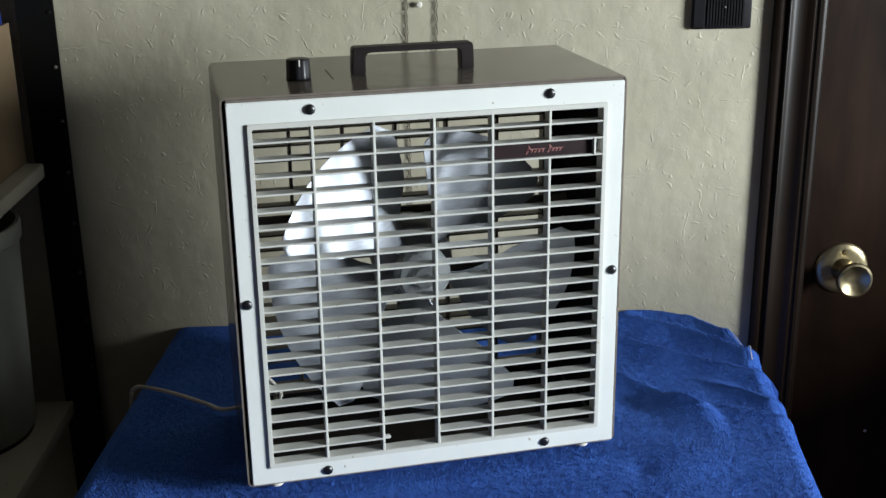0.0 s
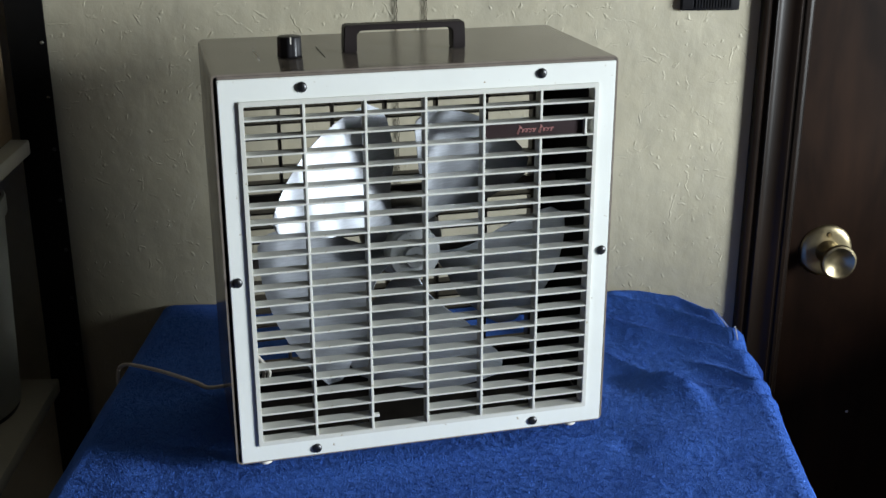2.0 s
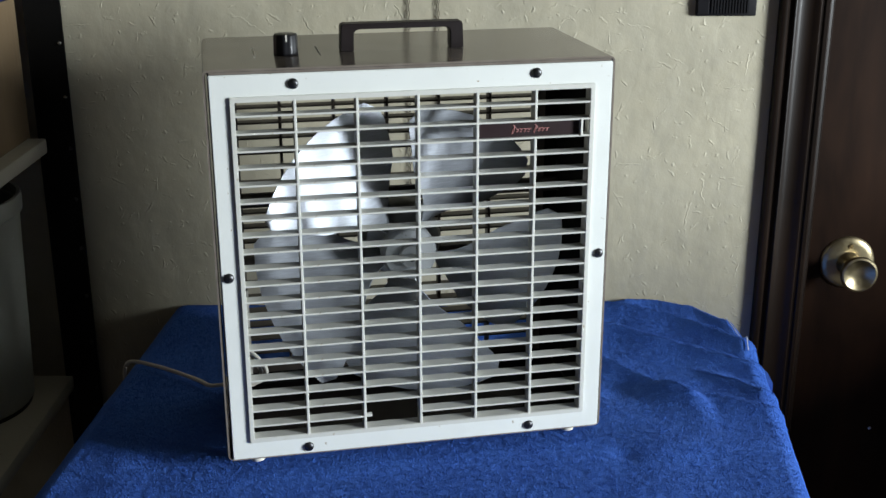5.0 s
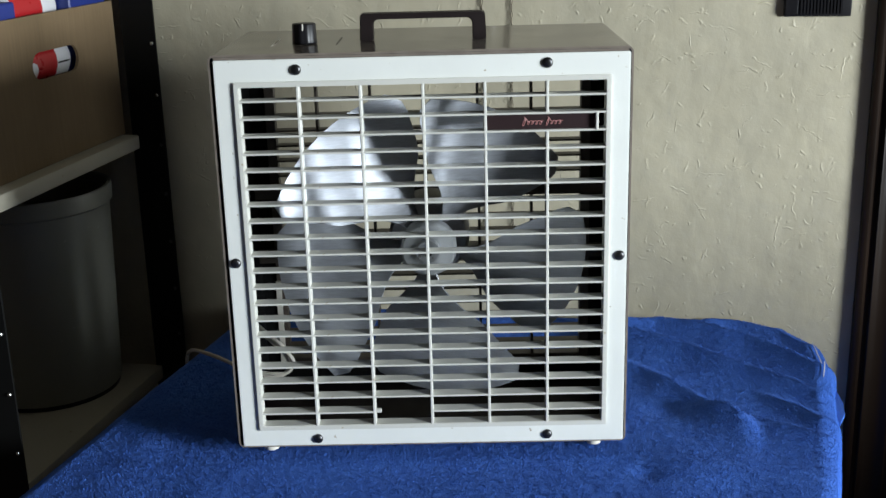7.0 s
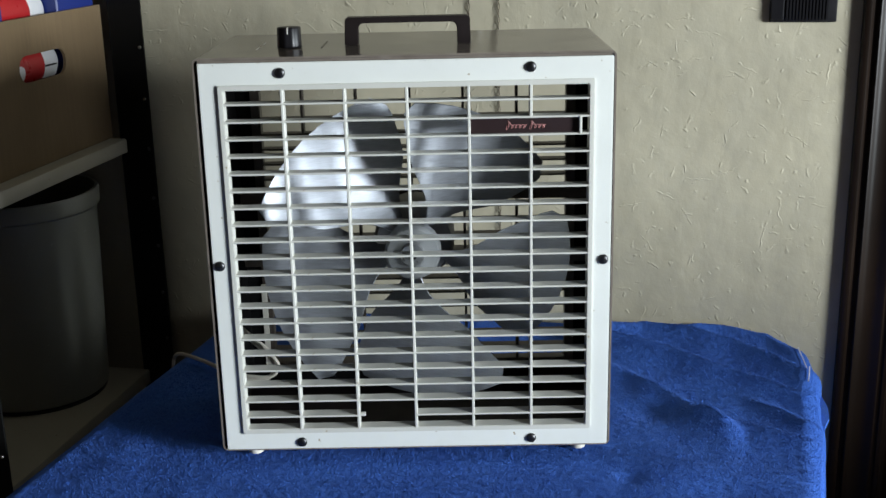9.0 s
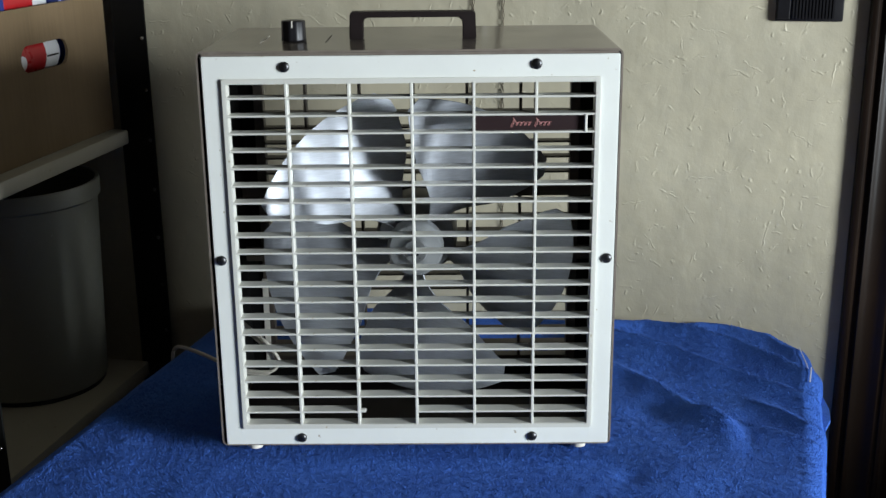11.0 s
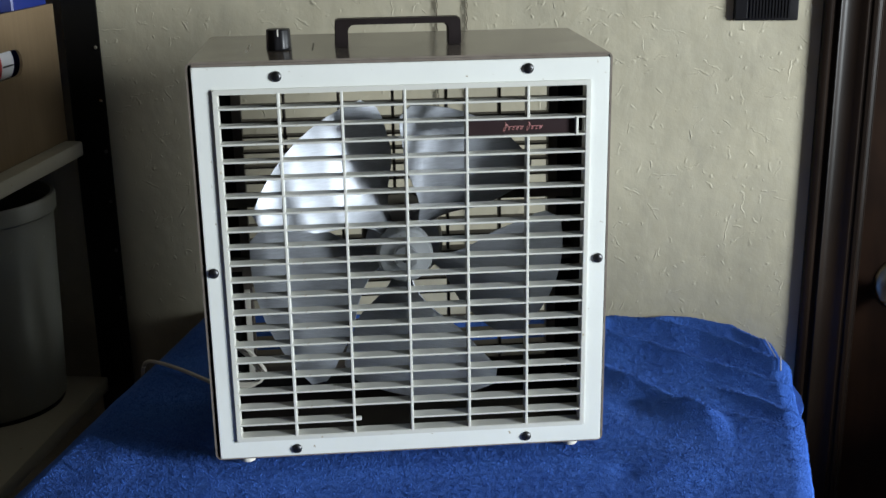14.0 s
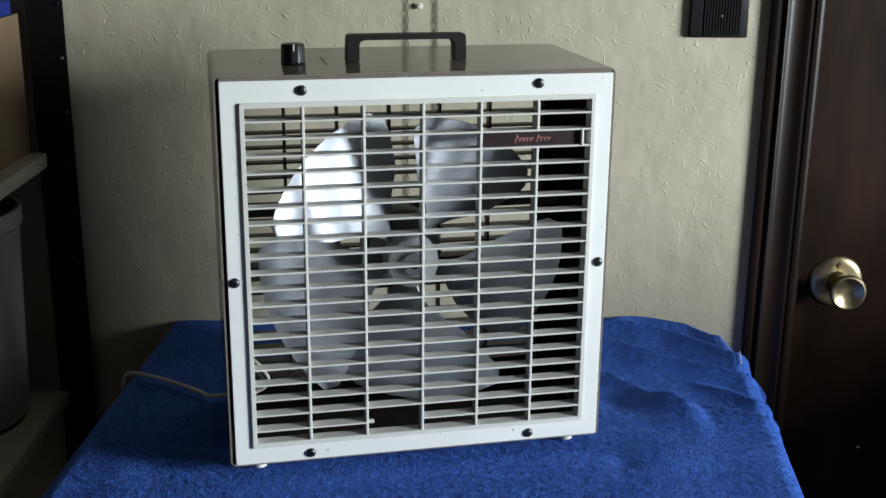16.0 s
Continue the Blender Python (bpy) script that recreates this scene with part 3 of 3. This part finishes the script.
part("roof_shade", box(-HW + 0.005, HW - 0.005, 0.012, DEPTH - 0.012, Z1 - 0.0045, Z1 - 0.003), SHADEBLACK, fan, "black inner roof sheet standing for shade", smooth=False)
# front panel: a white frame round the grille opening
GX, GZ0, GZ1 = 0.184, 0.0325, 0.4032
PX, PZ0, PZ1 = 0.2025, 0.0135, 0.4245


def panel_ring(x, z0, z1, gx, g0, g1, y0, y1, bevel):
    bm = bmesh.new()
    outer = [(-x, z0), (x, z0), (x, z1), (-x, z1)]
    inner = [(-gx, g0), (gx, g0), (gx, g1), (-gx, g1)]
    vs = [[bm.verts.new((px, y, pz)) for px, pz in loop] for y in (y0, y1) for loop in (outer, inner)]
    for i in range(4):
        j = (i + 1) % 4
        bm.faces.new((vs[0][i], vs[0][j], vs[1][j], vs[1][i]))
        bm.faces.new((vs[2][i], vs[3][i], vs[3][j], vs[2][j]))
        bm.faces.new((vs[0][i], vs[2][i], vs[2][j], vs[0][j]))
        bm.faces.new((vs[1][i], vs[1][j], vs[3][j], vs[3][i]))
    bmesh.ops.recalc_face_normals(bm, faces=bm.faces)
    bmesh.ops.bevel(bm, geom=[e for e in bm.edges], offset=bevel, segments=2, affect="EDGES")
    return bm


panel = part("front_panel", panel_ring(PX, PZ0, PZ1, GX - 0.0035, GZ0 + 0.0035, GZ1 - 0.0035, -0.0015, 0.010, 0.0008), WHITE, fan, "white painted front frame")


# Added black ring paints the shaded gap between panel and casing.
part("gap_shade", panel_ring(HW - 0.0023, Z0 + 0.0023, Z1 - 0.0023, 0.1985, 0.0180, 0.4195, 0.0005, 0.0060, 0.0003), BLACK, fan, "black ring standing for the shaded edge gap")
part("front_lip", box(-HL + 0.006, HW - 0.005, -0.0010, 0.0040, PZ1 + 0.0004, Z1 - 0.0021), TAUPE, fan, "taupe folded front lip", smooth=False)
part("front_lip", box(-HL + 0.006, HW - 0.005, 0.0002, 0.0040, Z0 + 0.0021, Z0 + 0.0030), TAUPE, fan, "taupe folded front lip", smooth=False)
# Ring closes the gap round the rear grille in the inside-shade black.
part("rear_frame", panel_ring(HW - 0.0023, Z0 + 0.0023, Z1 - 0.0023, GX - 0.004, GZ0 + 0.004, GZ1 - 0.004, DEPTH - 0.010, DEPTH - 0.002, 0.0005), SHADEBLACK, fan, "matt black rear frame")


def grille(name, material, y0, y1, damaged, bw=0.0052):
    """An egg-crate of six columns and twenty louvres, as one part with its bars under it."""
    g = part(name, panel_ring(GX, GZ0, GZ1, GX - bw, GZ0 + bw, GZ1 - bw, y0, y1, 0.0007), material, fan)
    xs = [x + (0.0 if damaged else -0.0045) for x in (-0.1215, -0.0605, 0.0005, 0.0610, 0.1218)]
    rib_w, lou = 0.0030, 0.0021
    pitch = (GZ1 - GZ0 - 0.003) / 21
    zs = [GZ1 - 0.0015 - pitch * (i + 1) + (0.0 if damaged else 0.0063) for i in range(20)]
    cols = [-GX + bw] + xs + [GX - bw]
    for i, x in enumerate(xs):
        spans = [(GZ0 + 0.003, GZ1 - 0.003)]
        if damaged and i == 4:
            spans = [(GZ0 + 0.003, zs[2]), (zs[1], GZ1 - 0.003)]
        for a, b in spans:
            part("rib", box(x - rib_w / 2, x + rib_w / 2, y0 + 0.0004, y1 - 0.001, a, b, bevel=0.0006), material, g)
    wide = box(-GX + 0.003, GX - 0.003, y0 + 0.0002, y1, -lou / 2, lou / 2, bevel=0.0005)
    first = None
    for i, z in enumerate(zs):
        if damaged and i == 19:
            for a, b in ((-GX + 0.003, xs[1]), (xs[2], GX - 0.003)):
                part("louvre", box(a, b, y0 + 0.0002, y1, z - lou / 2, z + lou / 2, bevel=0.0005), material, g)
            part("broken_stub", box(xs[1] + 0.001, xs[1] + 0.0075, y0 + 0.001, y0 + 0.006, z - 0.001, z + 0.0025, bevel=0.0006), material, g, "snapped louvre stub")
            continue
        if first is None:
            first = part("louvre", wide, material, g)
            mesh = first.data
            first.location.z = z
        else:
            ob = new("louvre", mesh)
            ob.parent, ob.location = g, (0, 0, z)
    return g, xs, zs


front, RIBS, LOUVRES = grille("front_grille", IVORY, -0.0042, 0.0115, True)
part("short_rib", box(0.1690, 0.1718, -0.005, 0.010, LOUVRES[2], LOUVRES[1], bevel=0.0006), IVORY, front)
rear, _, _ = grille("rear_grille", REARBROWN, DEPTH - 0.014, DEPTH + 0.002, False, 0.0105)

# name plate with a script mark
badge = part("name_plate", box(RIBS[3] + 0.0015, 0.1690, 0.000, 0.0025, LOUVRES[2] + 0.0012, LOUVRES[1] - 0.0012), PLATE, front, "dark maroon name plate", smooth=False)
zc = (LOUVRES[1] + LOUVRES[2]) / 2


def script(x, loops, tall):
    """A running pen flourish: one tall leading loop, then low slanted ones."""
    pts = []
    for i in range(loops * 8 + 1):
        t = i / 8
        a = tall if t < 1.0 else 0.0017
        z = a * math.cos(t * math.tau)
        pts.append((x + 0.0040 * t + 0.0017 * math.sin(t * math.tau) + 0.35 * z, -0.0003, zc - 0.0010 + z + (0.0012 if t < 1 else 0)))
    return tube(pts, 0.00036, 5, 2)


part("script_mark", script(0.0975, 5, 0.0045), PINK, badge, "pink script flourish")
part("script_mark", script(0.1205, 4, 0.0042), PINK, badge, "pink script flourish")

# six screws on the panel
for x, z in ((-0.122, 0.4143), (0.122, 0.4155), (-0.195, 0.2190), (0.195, 0.2190), (-0.122, 0.0213), (0.122, 0.0218)):
    s = part("screw", lathe([(0, 0.0030), (0.0028, 0.0029), (0.0045, 0.0021), (0.0053, 0.0008), (0.0053, 0.0)], 20, "-Y", (x, -0.0015, z)), SCREW, fan, "black pan-head screw")
    part("screw_slot", joined((x - 0.0030, x + 0.0030, -0.0047, -0.0040, z - 0.0005, z + 0.0005), (x - 0.0005, x + 0.0005, -0.0047, -0.0040, z - 0.0030, z + 0.0030)), BLACK, s, smooth=False)

# top: handle, dial knob and its plate
HY = 0.092


def handle():
    """A flat bail: one band bent over two legs, with rounded inner corners and slightly splayed feet."""
    outline = [(-0.0655, 0.4297), (-0.0645, 0.4560), (-0.0625, 0.4580), (0.0625, 0.4580), (0.0645, 0.4560), (0.0655, 0.4297), (0.0512, 0.4297)]
    outline += [(0.0512 - 0.006 + 0.006 * math.cos(a), 0.4460 + 0.006 * math.sin(a)) for a in (0.0, 0.4, 0.8, 1.2, 1.57)]
    outline += [(-0.0512 + 0.006 - 0.006 * math.cos(a), 0.4460 + 0.006 * math.sin(a)) for a in (1.57, 1.2, 0.8, 0.4, 0.0)]
    outline += [(-0.0512, 0.4297)]
    bm = prism(outline, 0.0, 0.017)
    bmesh.ops.transform(bm, matrix=Matrix.Translation((0, HY + 0.0085, 0)) @ Matrix.Rotation(radians(90), 4, "X"), verts=bm.verts)
    bmesh.ops.bevel(bm, geom=list(bm.edges), offset=0.0009, segments=2, affect="EDGES")
    return bm


part("carry_handle", handle(), BROWN, fan, "dark brown plastic carry handle")
# Plate's side edges as thin strips, the left pale and the right dark.
for x in (-0.1545, -0.0880):
    part("dial_edge", box(x - 0.0007, x + 0.0007, 0.066, 0.126, 0.4292, 0.4297), RUBBER if x < -0.1 else BROWN, fan, "thin strip at a dial plate edge", smooth=False)


def fluted(radius, flutes, z0, z1, at):
    bm = bmesh.new()
    n = flutes * 4
    rings = []
    for z, s in ((z0, 1.02), (z0 + 0.002, 1.0), (z1 - 0.0012, 0.97), (z1, 0.90)):
        rings.append([bm.verts.new((at[0] + s * (radius - (0.0005 if k % 4 in (2, 3) else 0)) * math.cos(k * math.tau / n), at[1] + s * (radius - (0.0005 if k % 4 in (2, 3) else 0)) * math.sin(k * math.tau / n), z)) for k in range(n)])
    for a, b in zip(rings, rings[1:]):
        for k in range(n):
            bm.faces.new((a[k], a[(k + 1) % n], b[(k + 1) % n], b[k]))
    bm.faces.new(rings[-1])
    bm.faces.new(rings[0][::-1])
    return bm


dial = part("dial_knob", fluted(0.0126, 10, 0.4300, 0.4505, (-0.122, 0.080)), BLACK, fan, "fluted black dial knob")
part("pointer", box(-0.1226, -0.1214, 0.0680, 0.0715, 0.4440, 0.4507), RUBBER, dial, "pale pointer line", smooth=False)

# feet
for x in (-0.176, 0.174):
    for y in (0.022, DEPTH - 0.020):
        part("foot", lathe([(0, 0.0125), (0.0075, 0.0125), (0.0085, 0.004), (0.0078, 0.0004), (0, 0.0)], 18, "Z", (x, y, 0.0)), RUBBER, fan, "pale rubber foot")

# motor, bracket and blades at rest
HUBZ = 0.213
motor = part("motor", lathe([(0, 0.0), (0.012, 0.0), (0.013, 0.004), (0.036, 0.007), (0.043, 0.013), (0.0445, 0.020), (0.0445, 0.060), (0.041, 0.066), (0, 0.068)], 36, "-Y", (0, 0.166, HUBZ)), GREYSTEEL, fan, "grey steel motor can")
part("motor_bracket", joined((-HW + 0.005, HW - 0.005, 0.162, 0.168, HUBZ + 0.030, HUBZ + 0.046), (-HW + 0.005, HW - 0.005, 0.162, 0.168, HUBZ - 0.046, HUBZ - 0.030)), REARBROWN, fan, "brown steel motor straps", smooth=False)
part("upright_strap", box(-0.1795, -0.1735, 0.139, 0.1415, 0.047, 0.152), RUBBER, fan, "narrow pale upright strap", smooth=False)
rotor = part("fan_hub", lathe([(0, 0.034), (0.0045, 0.034), (0.0050, 0.0335), (0.0120, 0.0330), (0.0130, 0.0310), (0.0130, 0.028), (0.0270, 0.0255), (0.0295, 0.0225), (0.0300, 0.0190), (0.0300, 0.004), (0.0, 0.003)], 36, "-Y", (0, 0.076, HUBZ)), HUBGREY, fan, "grey fan hub")
part("shaft_end", lathe([(0, 0.0375), (0.0040, 0.0373), (0.0043, 0.033)], 14, "-Y", (0, 0.076, HUBZ)), BLACK, rotor, "dark shaft end")


def blade(turn):
    """A broad pressed paddle, pitched and cupped."""
    bm = bmesh.new()
    grid = []
    for i in range(13):
        r = 0.028 + (0.166 - 0.028) * i / 12
        half = radians(13 + 20 * smooth01((r - 0.024) / 0.08)) * (1 if r < 0.145 else math.sqrt(max(0.0, 1 - ((r - 0.145) / 0.027) ** 2)) * 0.45 + 0.55)
        row = []
        for j in range(9):
            t = j / 8 - 0.5
            a = turn + 2 * half * t + radians(8) * i / 12
            y = 0.086 - 0.068 * t * (0.55 + 0.45 * smooth01(i / 7)) + 0.0015 * (4 * t * t - 1) - 0.030 * i / 12
            row.append(bm.verts.new((r * math.cos(a), y, HUBZ + r * math.sin(a))))
        grid.append(row)
    for a, b in zip(grid, grid[1:]):
        for j in range(8):
            bm.faces.new((a[j], a[j + 1], b[j + 1], b[j]))
    bmesh.ops.recalc_face_normals(bm, faces=bm.faces)
    bmesh.ops.solidify(bm, geom=list(bm.faces), thickness=0.0012)
    return bm


for k in range(5):
    part("blade", blade(radians(124 + 72 * k)), ALU, rotor, "broad aluminium blade")

# mains lead: loop inside, tail out over the towel
part("inner_lead", tube([(-0.2025, 0.100, 0.119), (-0.186, 0.100, 0.103), (-0.171, 0.100, 0.0885), (-0.163, 0.100, 0.077), (-0.159, 0.100, 0.067), (-0.166, 0.100, 0.056), (-0.180, 0.101, 0.0535), (-0.2025, 0.104, 0.055)], 0.0022), CORD, fan, "ivory twin lead loop")
part("inner_lead", tube([(-0.2025, 0.105, 0.113), (-0.188, 0.105, 0.0965), (-0.175, 0.105, 0.083), (-0.168, 0.105, 0.072), (-0.165, 0.105, 0.064), (-0.171, 0.105, 0.0515), (-0.183, 0.106, 0.0485), (-0.2025, 0.108, 0.050)], 0.0022), CORD, fan, "ivory twin lead loop")
lead = thing("mains_lead", "ivory mains lead lying across the shadowed towel", "power cord")
part("cord", tube([(-0.214, 0.166, 0.890), (-0.226, 0.169, 0.881), (-0.242, 0.163, 0.8765), (-0.262, 0.161, 0.8755), (-0.279, 0.175, 0.8760), (-0.325, 0.207, 0.8765), (-0.366, 0.229, 0.8765), (-0.3815, 0.235, 0.8730),
                   (-0.3880, 0.2375, 0.8600), (-0.3890, 0.2380, 0.8300), (-0.3900, 0.2390, 0.74)], 0.0025), CORD, lead)
part("strain_relief", tube([(-0.205, 0.151, 0.896), (-0.209, 0.159, 0.894), (-0.215, 0.167, 0.889)], 0.0052, 10), CORD, lead)

# ---- rack, carton and pail ----
rack = thing("storage_rack", "black steel angle rack with cream shelves", "shelf rack")
RX0, RX1 = -0.94, -0.485


def angle_post(x, y, sx):
    """A steel angle: a broad leaf towards the room's length and a short return."""
    w, t = 0.050, 0.0028
    bm = bmesh.new()
    slab(bm, *sorted((x, x - sx * w)), y, y + t, 0.0, 1.85)
    slab(bm, *sorted((x - sx * (w - t), x - sx * w)), y + t, y + 0.014, 0.0, 1.85)
    return bm


for x, sx in ((RX1, 1), (RX0, -1)):
    for y in (-0.010, 0.435):
        p = part("post", angle_post(x, y, sx), RACKBLACK, rack, smooth=False)
        if sx > 0:
            for k in range(20):
                z = 0.305 + 0.073 * k if y > 0 else 0.3230 + 0.0735 * k
                part("bolt", lathe([(0, 0.0022), (0.0018, 0.0019), (0.0026, 0.0008), (0.0026, 0)], 8, "-Y", (x - 0.006, y, z)), BRIGHT if (y < 0 or k in (12, 13)) else SCREW, p)
for z, t in ((0.765, 0.022), (1.124, 0.021), (0.28, 0.022)):
    part("shelf_board", box(RX0 + 0.004, -0.5215, -0.0065, 0.430, z - t, z, bevel=0.003, segments=2), CREAM, rack, "cream painted shelf board")


def holed_side(y0, y1, z0, z1, hy0, hy1, hz, hr, x, t):
    """A carton side in the y, z plane with a rounded hand hole."""
    bm = bmesh.new()
    outer = [bm.verts.new((x, y, z)) for y, z in ((y0, z0), (y1, z0), (y1, z1), (y0, z1))]
    inner = []
    for cy, a0 in ((hy1 - hr, -90), (hy0 + hr, 90)):
        for k in range(9):
            a = radians(a0 + 22.5 * k)
            inner.append(bm.verts.new((x, cy + hr * math.cos(a), hz + hr * math.sin(a))))
    edges = [bm.edges.new((loop[i], loop[(i + 1) % len(loop)])) for loop in (outer, inner) for i in range(len(loop))]
    bmesh.ops.triangle_fill(bm, edges=edges, use_beauty=True)
    out = bmesh.ops.extrude_face_region(bm, geom=list(bm.faces))
    for g in out["geom"]:
        if isinstance(g, bmesh.types.BMVert):
            g.co.x -= t
    bmesh.ops.recalc_face_normals(bm, faces=bm.faces)
    return bm


BX0, BX1, BY0, BY1, BZ0, BZ1 = -0.86, -0.545, 0.075, 0.433, 1.1245, 1.314
carton = thing("carton", "open brown cardboard carton with a hand hole", "box")
part("front_side", holed_side(BY0, BY1, BZ0, BZ1, 0.212, 0.326, 1.2505, 0.017, BX1, 0.004), CARD, carton, smooth=False)
part("back_side", box(BX0, BX0 + 0.004, BY0, BY1, BZ0, BZ1), CARD, carton, smooth=False)
part("end_side", box(BX0 + 0.004, BX1 - 0.004, BY0, BY0 + 0.004, BZ0, BZ1), CARD, carton, smooth=False)
part("end_side", box(BX0 + 0.004, BX1 - 0.004, BY1 - 0.004, BY1, BZ0, BZ1), CARD, carton, smooth=False)
part("base", box(BX0 + 0.004, BX1 - 0.004, BY0 + 0.004, BY1 - 0.004, BZ0, BZ0 + 0.004), CARD, carton, smooth=False)


def sector(r, a0, a1, z0, z1, steps=8):
    """A printed patch with a round end on a can's barrel."""
    bm = bmesh.new()
    rows = []
    for i in range(steps + 1):
        q = 2 * i / steps - 1
        a = radians(a0 + (a1 - a0) * i / steps)
        top = z1 - 0.008 * (1 - math.sqrt(max(0.0, 1 - q * q)))
        rows.append([bm.verts.new((rr * math.cos(a), rr * math.sin(a), z)) for rr in (r, r - 0.0002) for z in (z0, top)])
    for a, b in zip(rows, rows[1:]):
        for i, j in ((0, 1), (1, 3), (3, 2), (2, 0)):
            bm.faces.new((a[i], a[j], b[j], b[i]))
    bm.faces.new((rows[0][0], rows[0][2], rows[0][3], rows[0][1]))
    bm.faces.new((rows[-1][0], rows[-1][1], rows[-1][3], rows[-1][2]))
    bmesh.ops.recalc_face_normals(bm, faces=bm.faces)
    return bm


def can(m, body):
    """A lying drinks can: printed barrel, white band, rolled silver ends."""
    ob = thing("drinks_can", "red and white printed drinks can in the carton", "can", m, "cans in the carton")
    part("barrel", lathe([(0.0325, 0.010), (0.0330, 0.013), (0.0330, 0.078)], 28), body, ob, "red printed barrel")
    part("white_band", lathe([(0.0330, 0.078), (0.0330, 0.110), (0.0285, 0.119)], 28), PAPERWHITE, ob, "white printed band")
    part("print_patch", sector(0.0333, -8, 34, 0.006, 0.031), PAPERWHITE, ob, "white rounded print")
    part("print_patch", sector(0.0333, -40, -12, 0.004, 0.020), BLUE, ob, "dark blue print")
    part("print_line", sector(0.0333, 2, 6, 0.079, 0.109), BLACK, ob, "thin dark printed line")
    part("rim", lathe([(0.0285, 0.119), (0.0275, 0.1215), (0.0260, 0.1195), (0, 0.1185)], 28), ALU, ob)
    part("base", lathe([(0, 0.004), (0.022, 0.004), (0.026, 0.0), (0.0325, 0.010)], 28), ALU, ob)
    return ob


shelf_z = BZ0 + 0.004
low = thing("drinks_carton", "blue printed drinks carton lying in the box", "box")
part("carton_body", box(-0.630, -0.5505, 0.082, 0.425, shelf_z, 1.2168, bevel=0.002), BLUE, low)
for i, y in enumerate((0.0815, 0.2050)):
    can(pose(-0.5845, y, 1.2500, -90, 0, 0) @ Matrix.Rotation(radians(70 * (1 - i)), 4, "Z"), RED)
can(pose(-0.5960, 0.2040, 1.3165, -90, 0, 0) @ Matrix.Rotation(radians(150), 4, "Z"), RED)
for y0, y1, tag in ((0.080, 0.200, "blue printed drinks carton lying on the cans"), (0.330, 0.428, "blue drinks carton lying across the open box")):
    flat = thing("drinks_carton", tag, "box")
    top_body = part("carton_body", box(-0.633, -0.5515, y0, y1, 1.2835, 1.3330, bevel=0.002), BLUE, flat)
    if y0 < 0.1:
        part("print_bar", box(-0.5514, -0.5510, y0 + 0.056, y0 + 0.082, 1.3165, 1.3310), PAPERWHITE, top_body, "white printed bar", smooth=False)
pack = thing("drinks_carton", "blue printed drinks carton standing in the box", "box")
part("carton_body", box(-0.850, -0.700, 0.090, 0.400, shelf_z, 1.330, bevel=0.002), BLUE, pack)
tin = thing("blue_can", "blue printed can lying in the carton", "can", pose(-0.5845, 0.3300, 1.2500, -90, 0, 0))
part("barrel", lathe([(0, 0.002), (0.026, 0.0), (0.0330, 0.010), (0.0330, 0.082), (0.0285, 0.092), (0, 0.091)], 28), BLUE, tin)

pail = thing("pail", "pale grey plastic pail standing on the cream shelf", "bucket", pose(-0.652, 0.332, 0.765))
part("pail_body", lathe([(0, 0.006), (0.097, 0.006), (0.0985, 0.0065), (0.1010, 0.010), (0.1110, 0.285), (0.1110, 0.288), (0.1075, 0.288), (0.0985, 0.014), (0, 0.013)], 56), PAILGREY, pail)
part("pail_rim", lathe([(0.1112, 0.276), (0.1150, 0.279), (0.1155, 0.298), (0.1140, 0.302), (0.1095, 0.302), (0.1085, 0.298), (0.1085, 0.288)], 56), PAILGREY, pail)
part("base_ring", lathe([(0, 0.0), (0.0975, 0.0), (0.0985, 0.0015), (0.0985, 0.0055), (0.097, 0.0060), (0, 0.0060)], 56), BLACK, pail, "dark base ring")
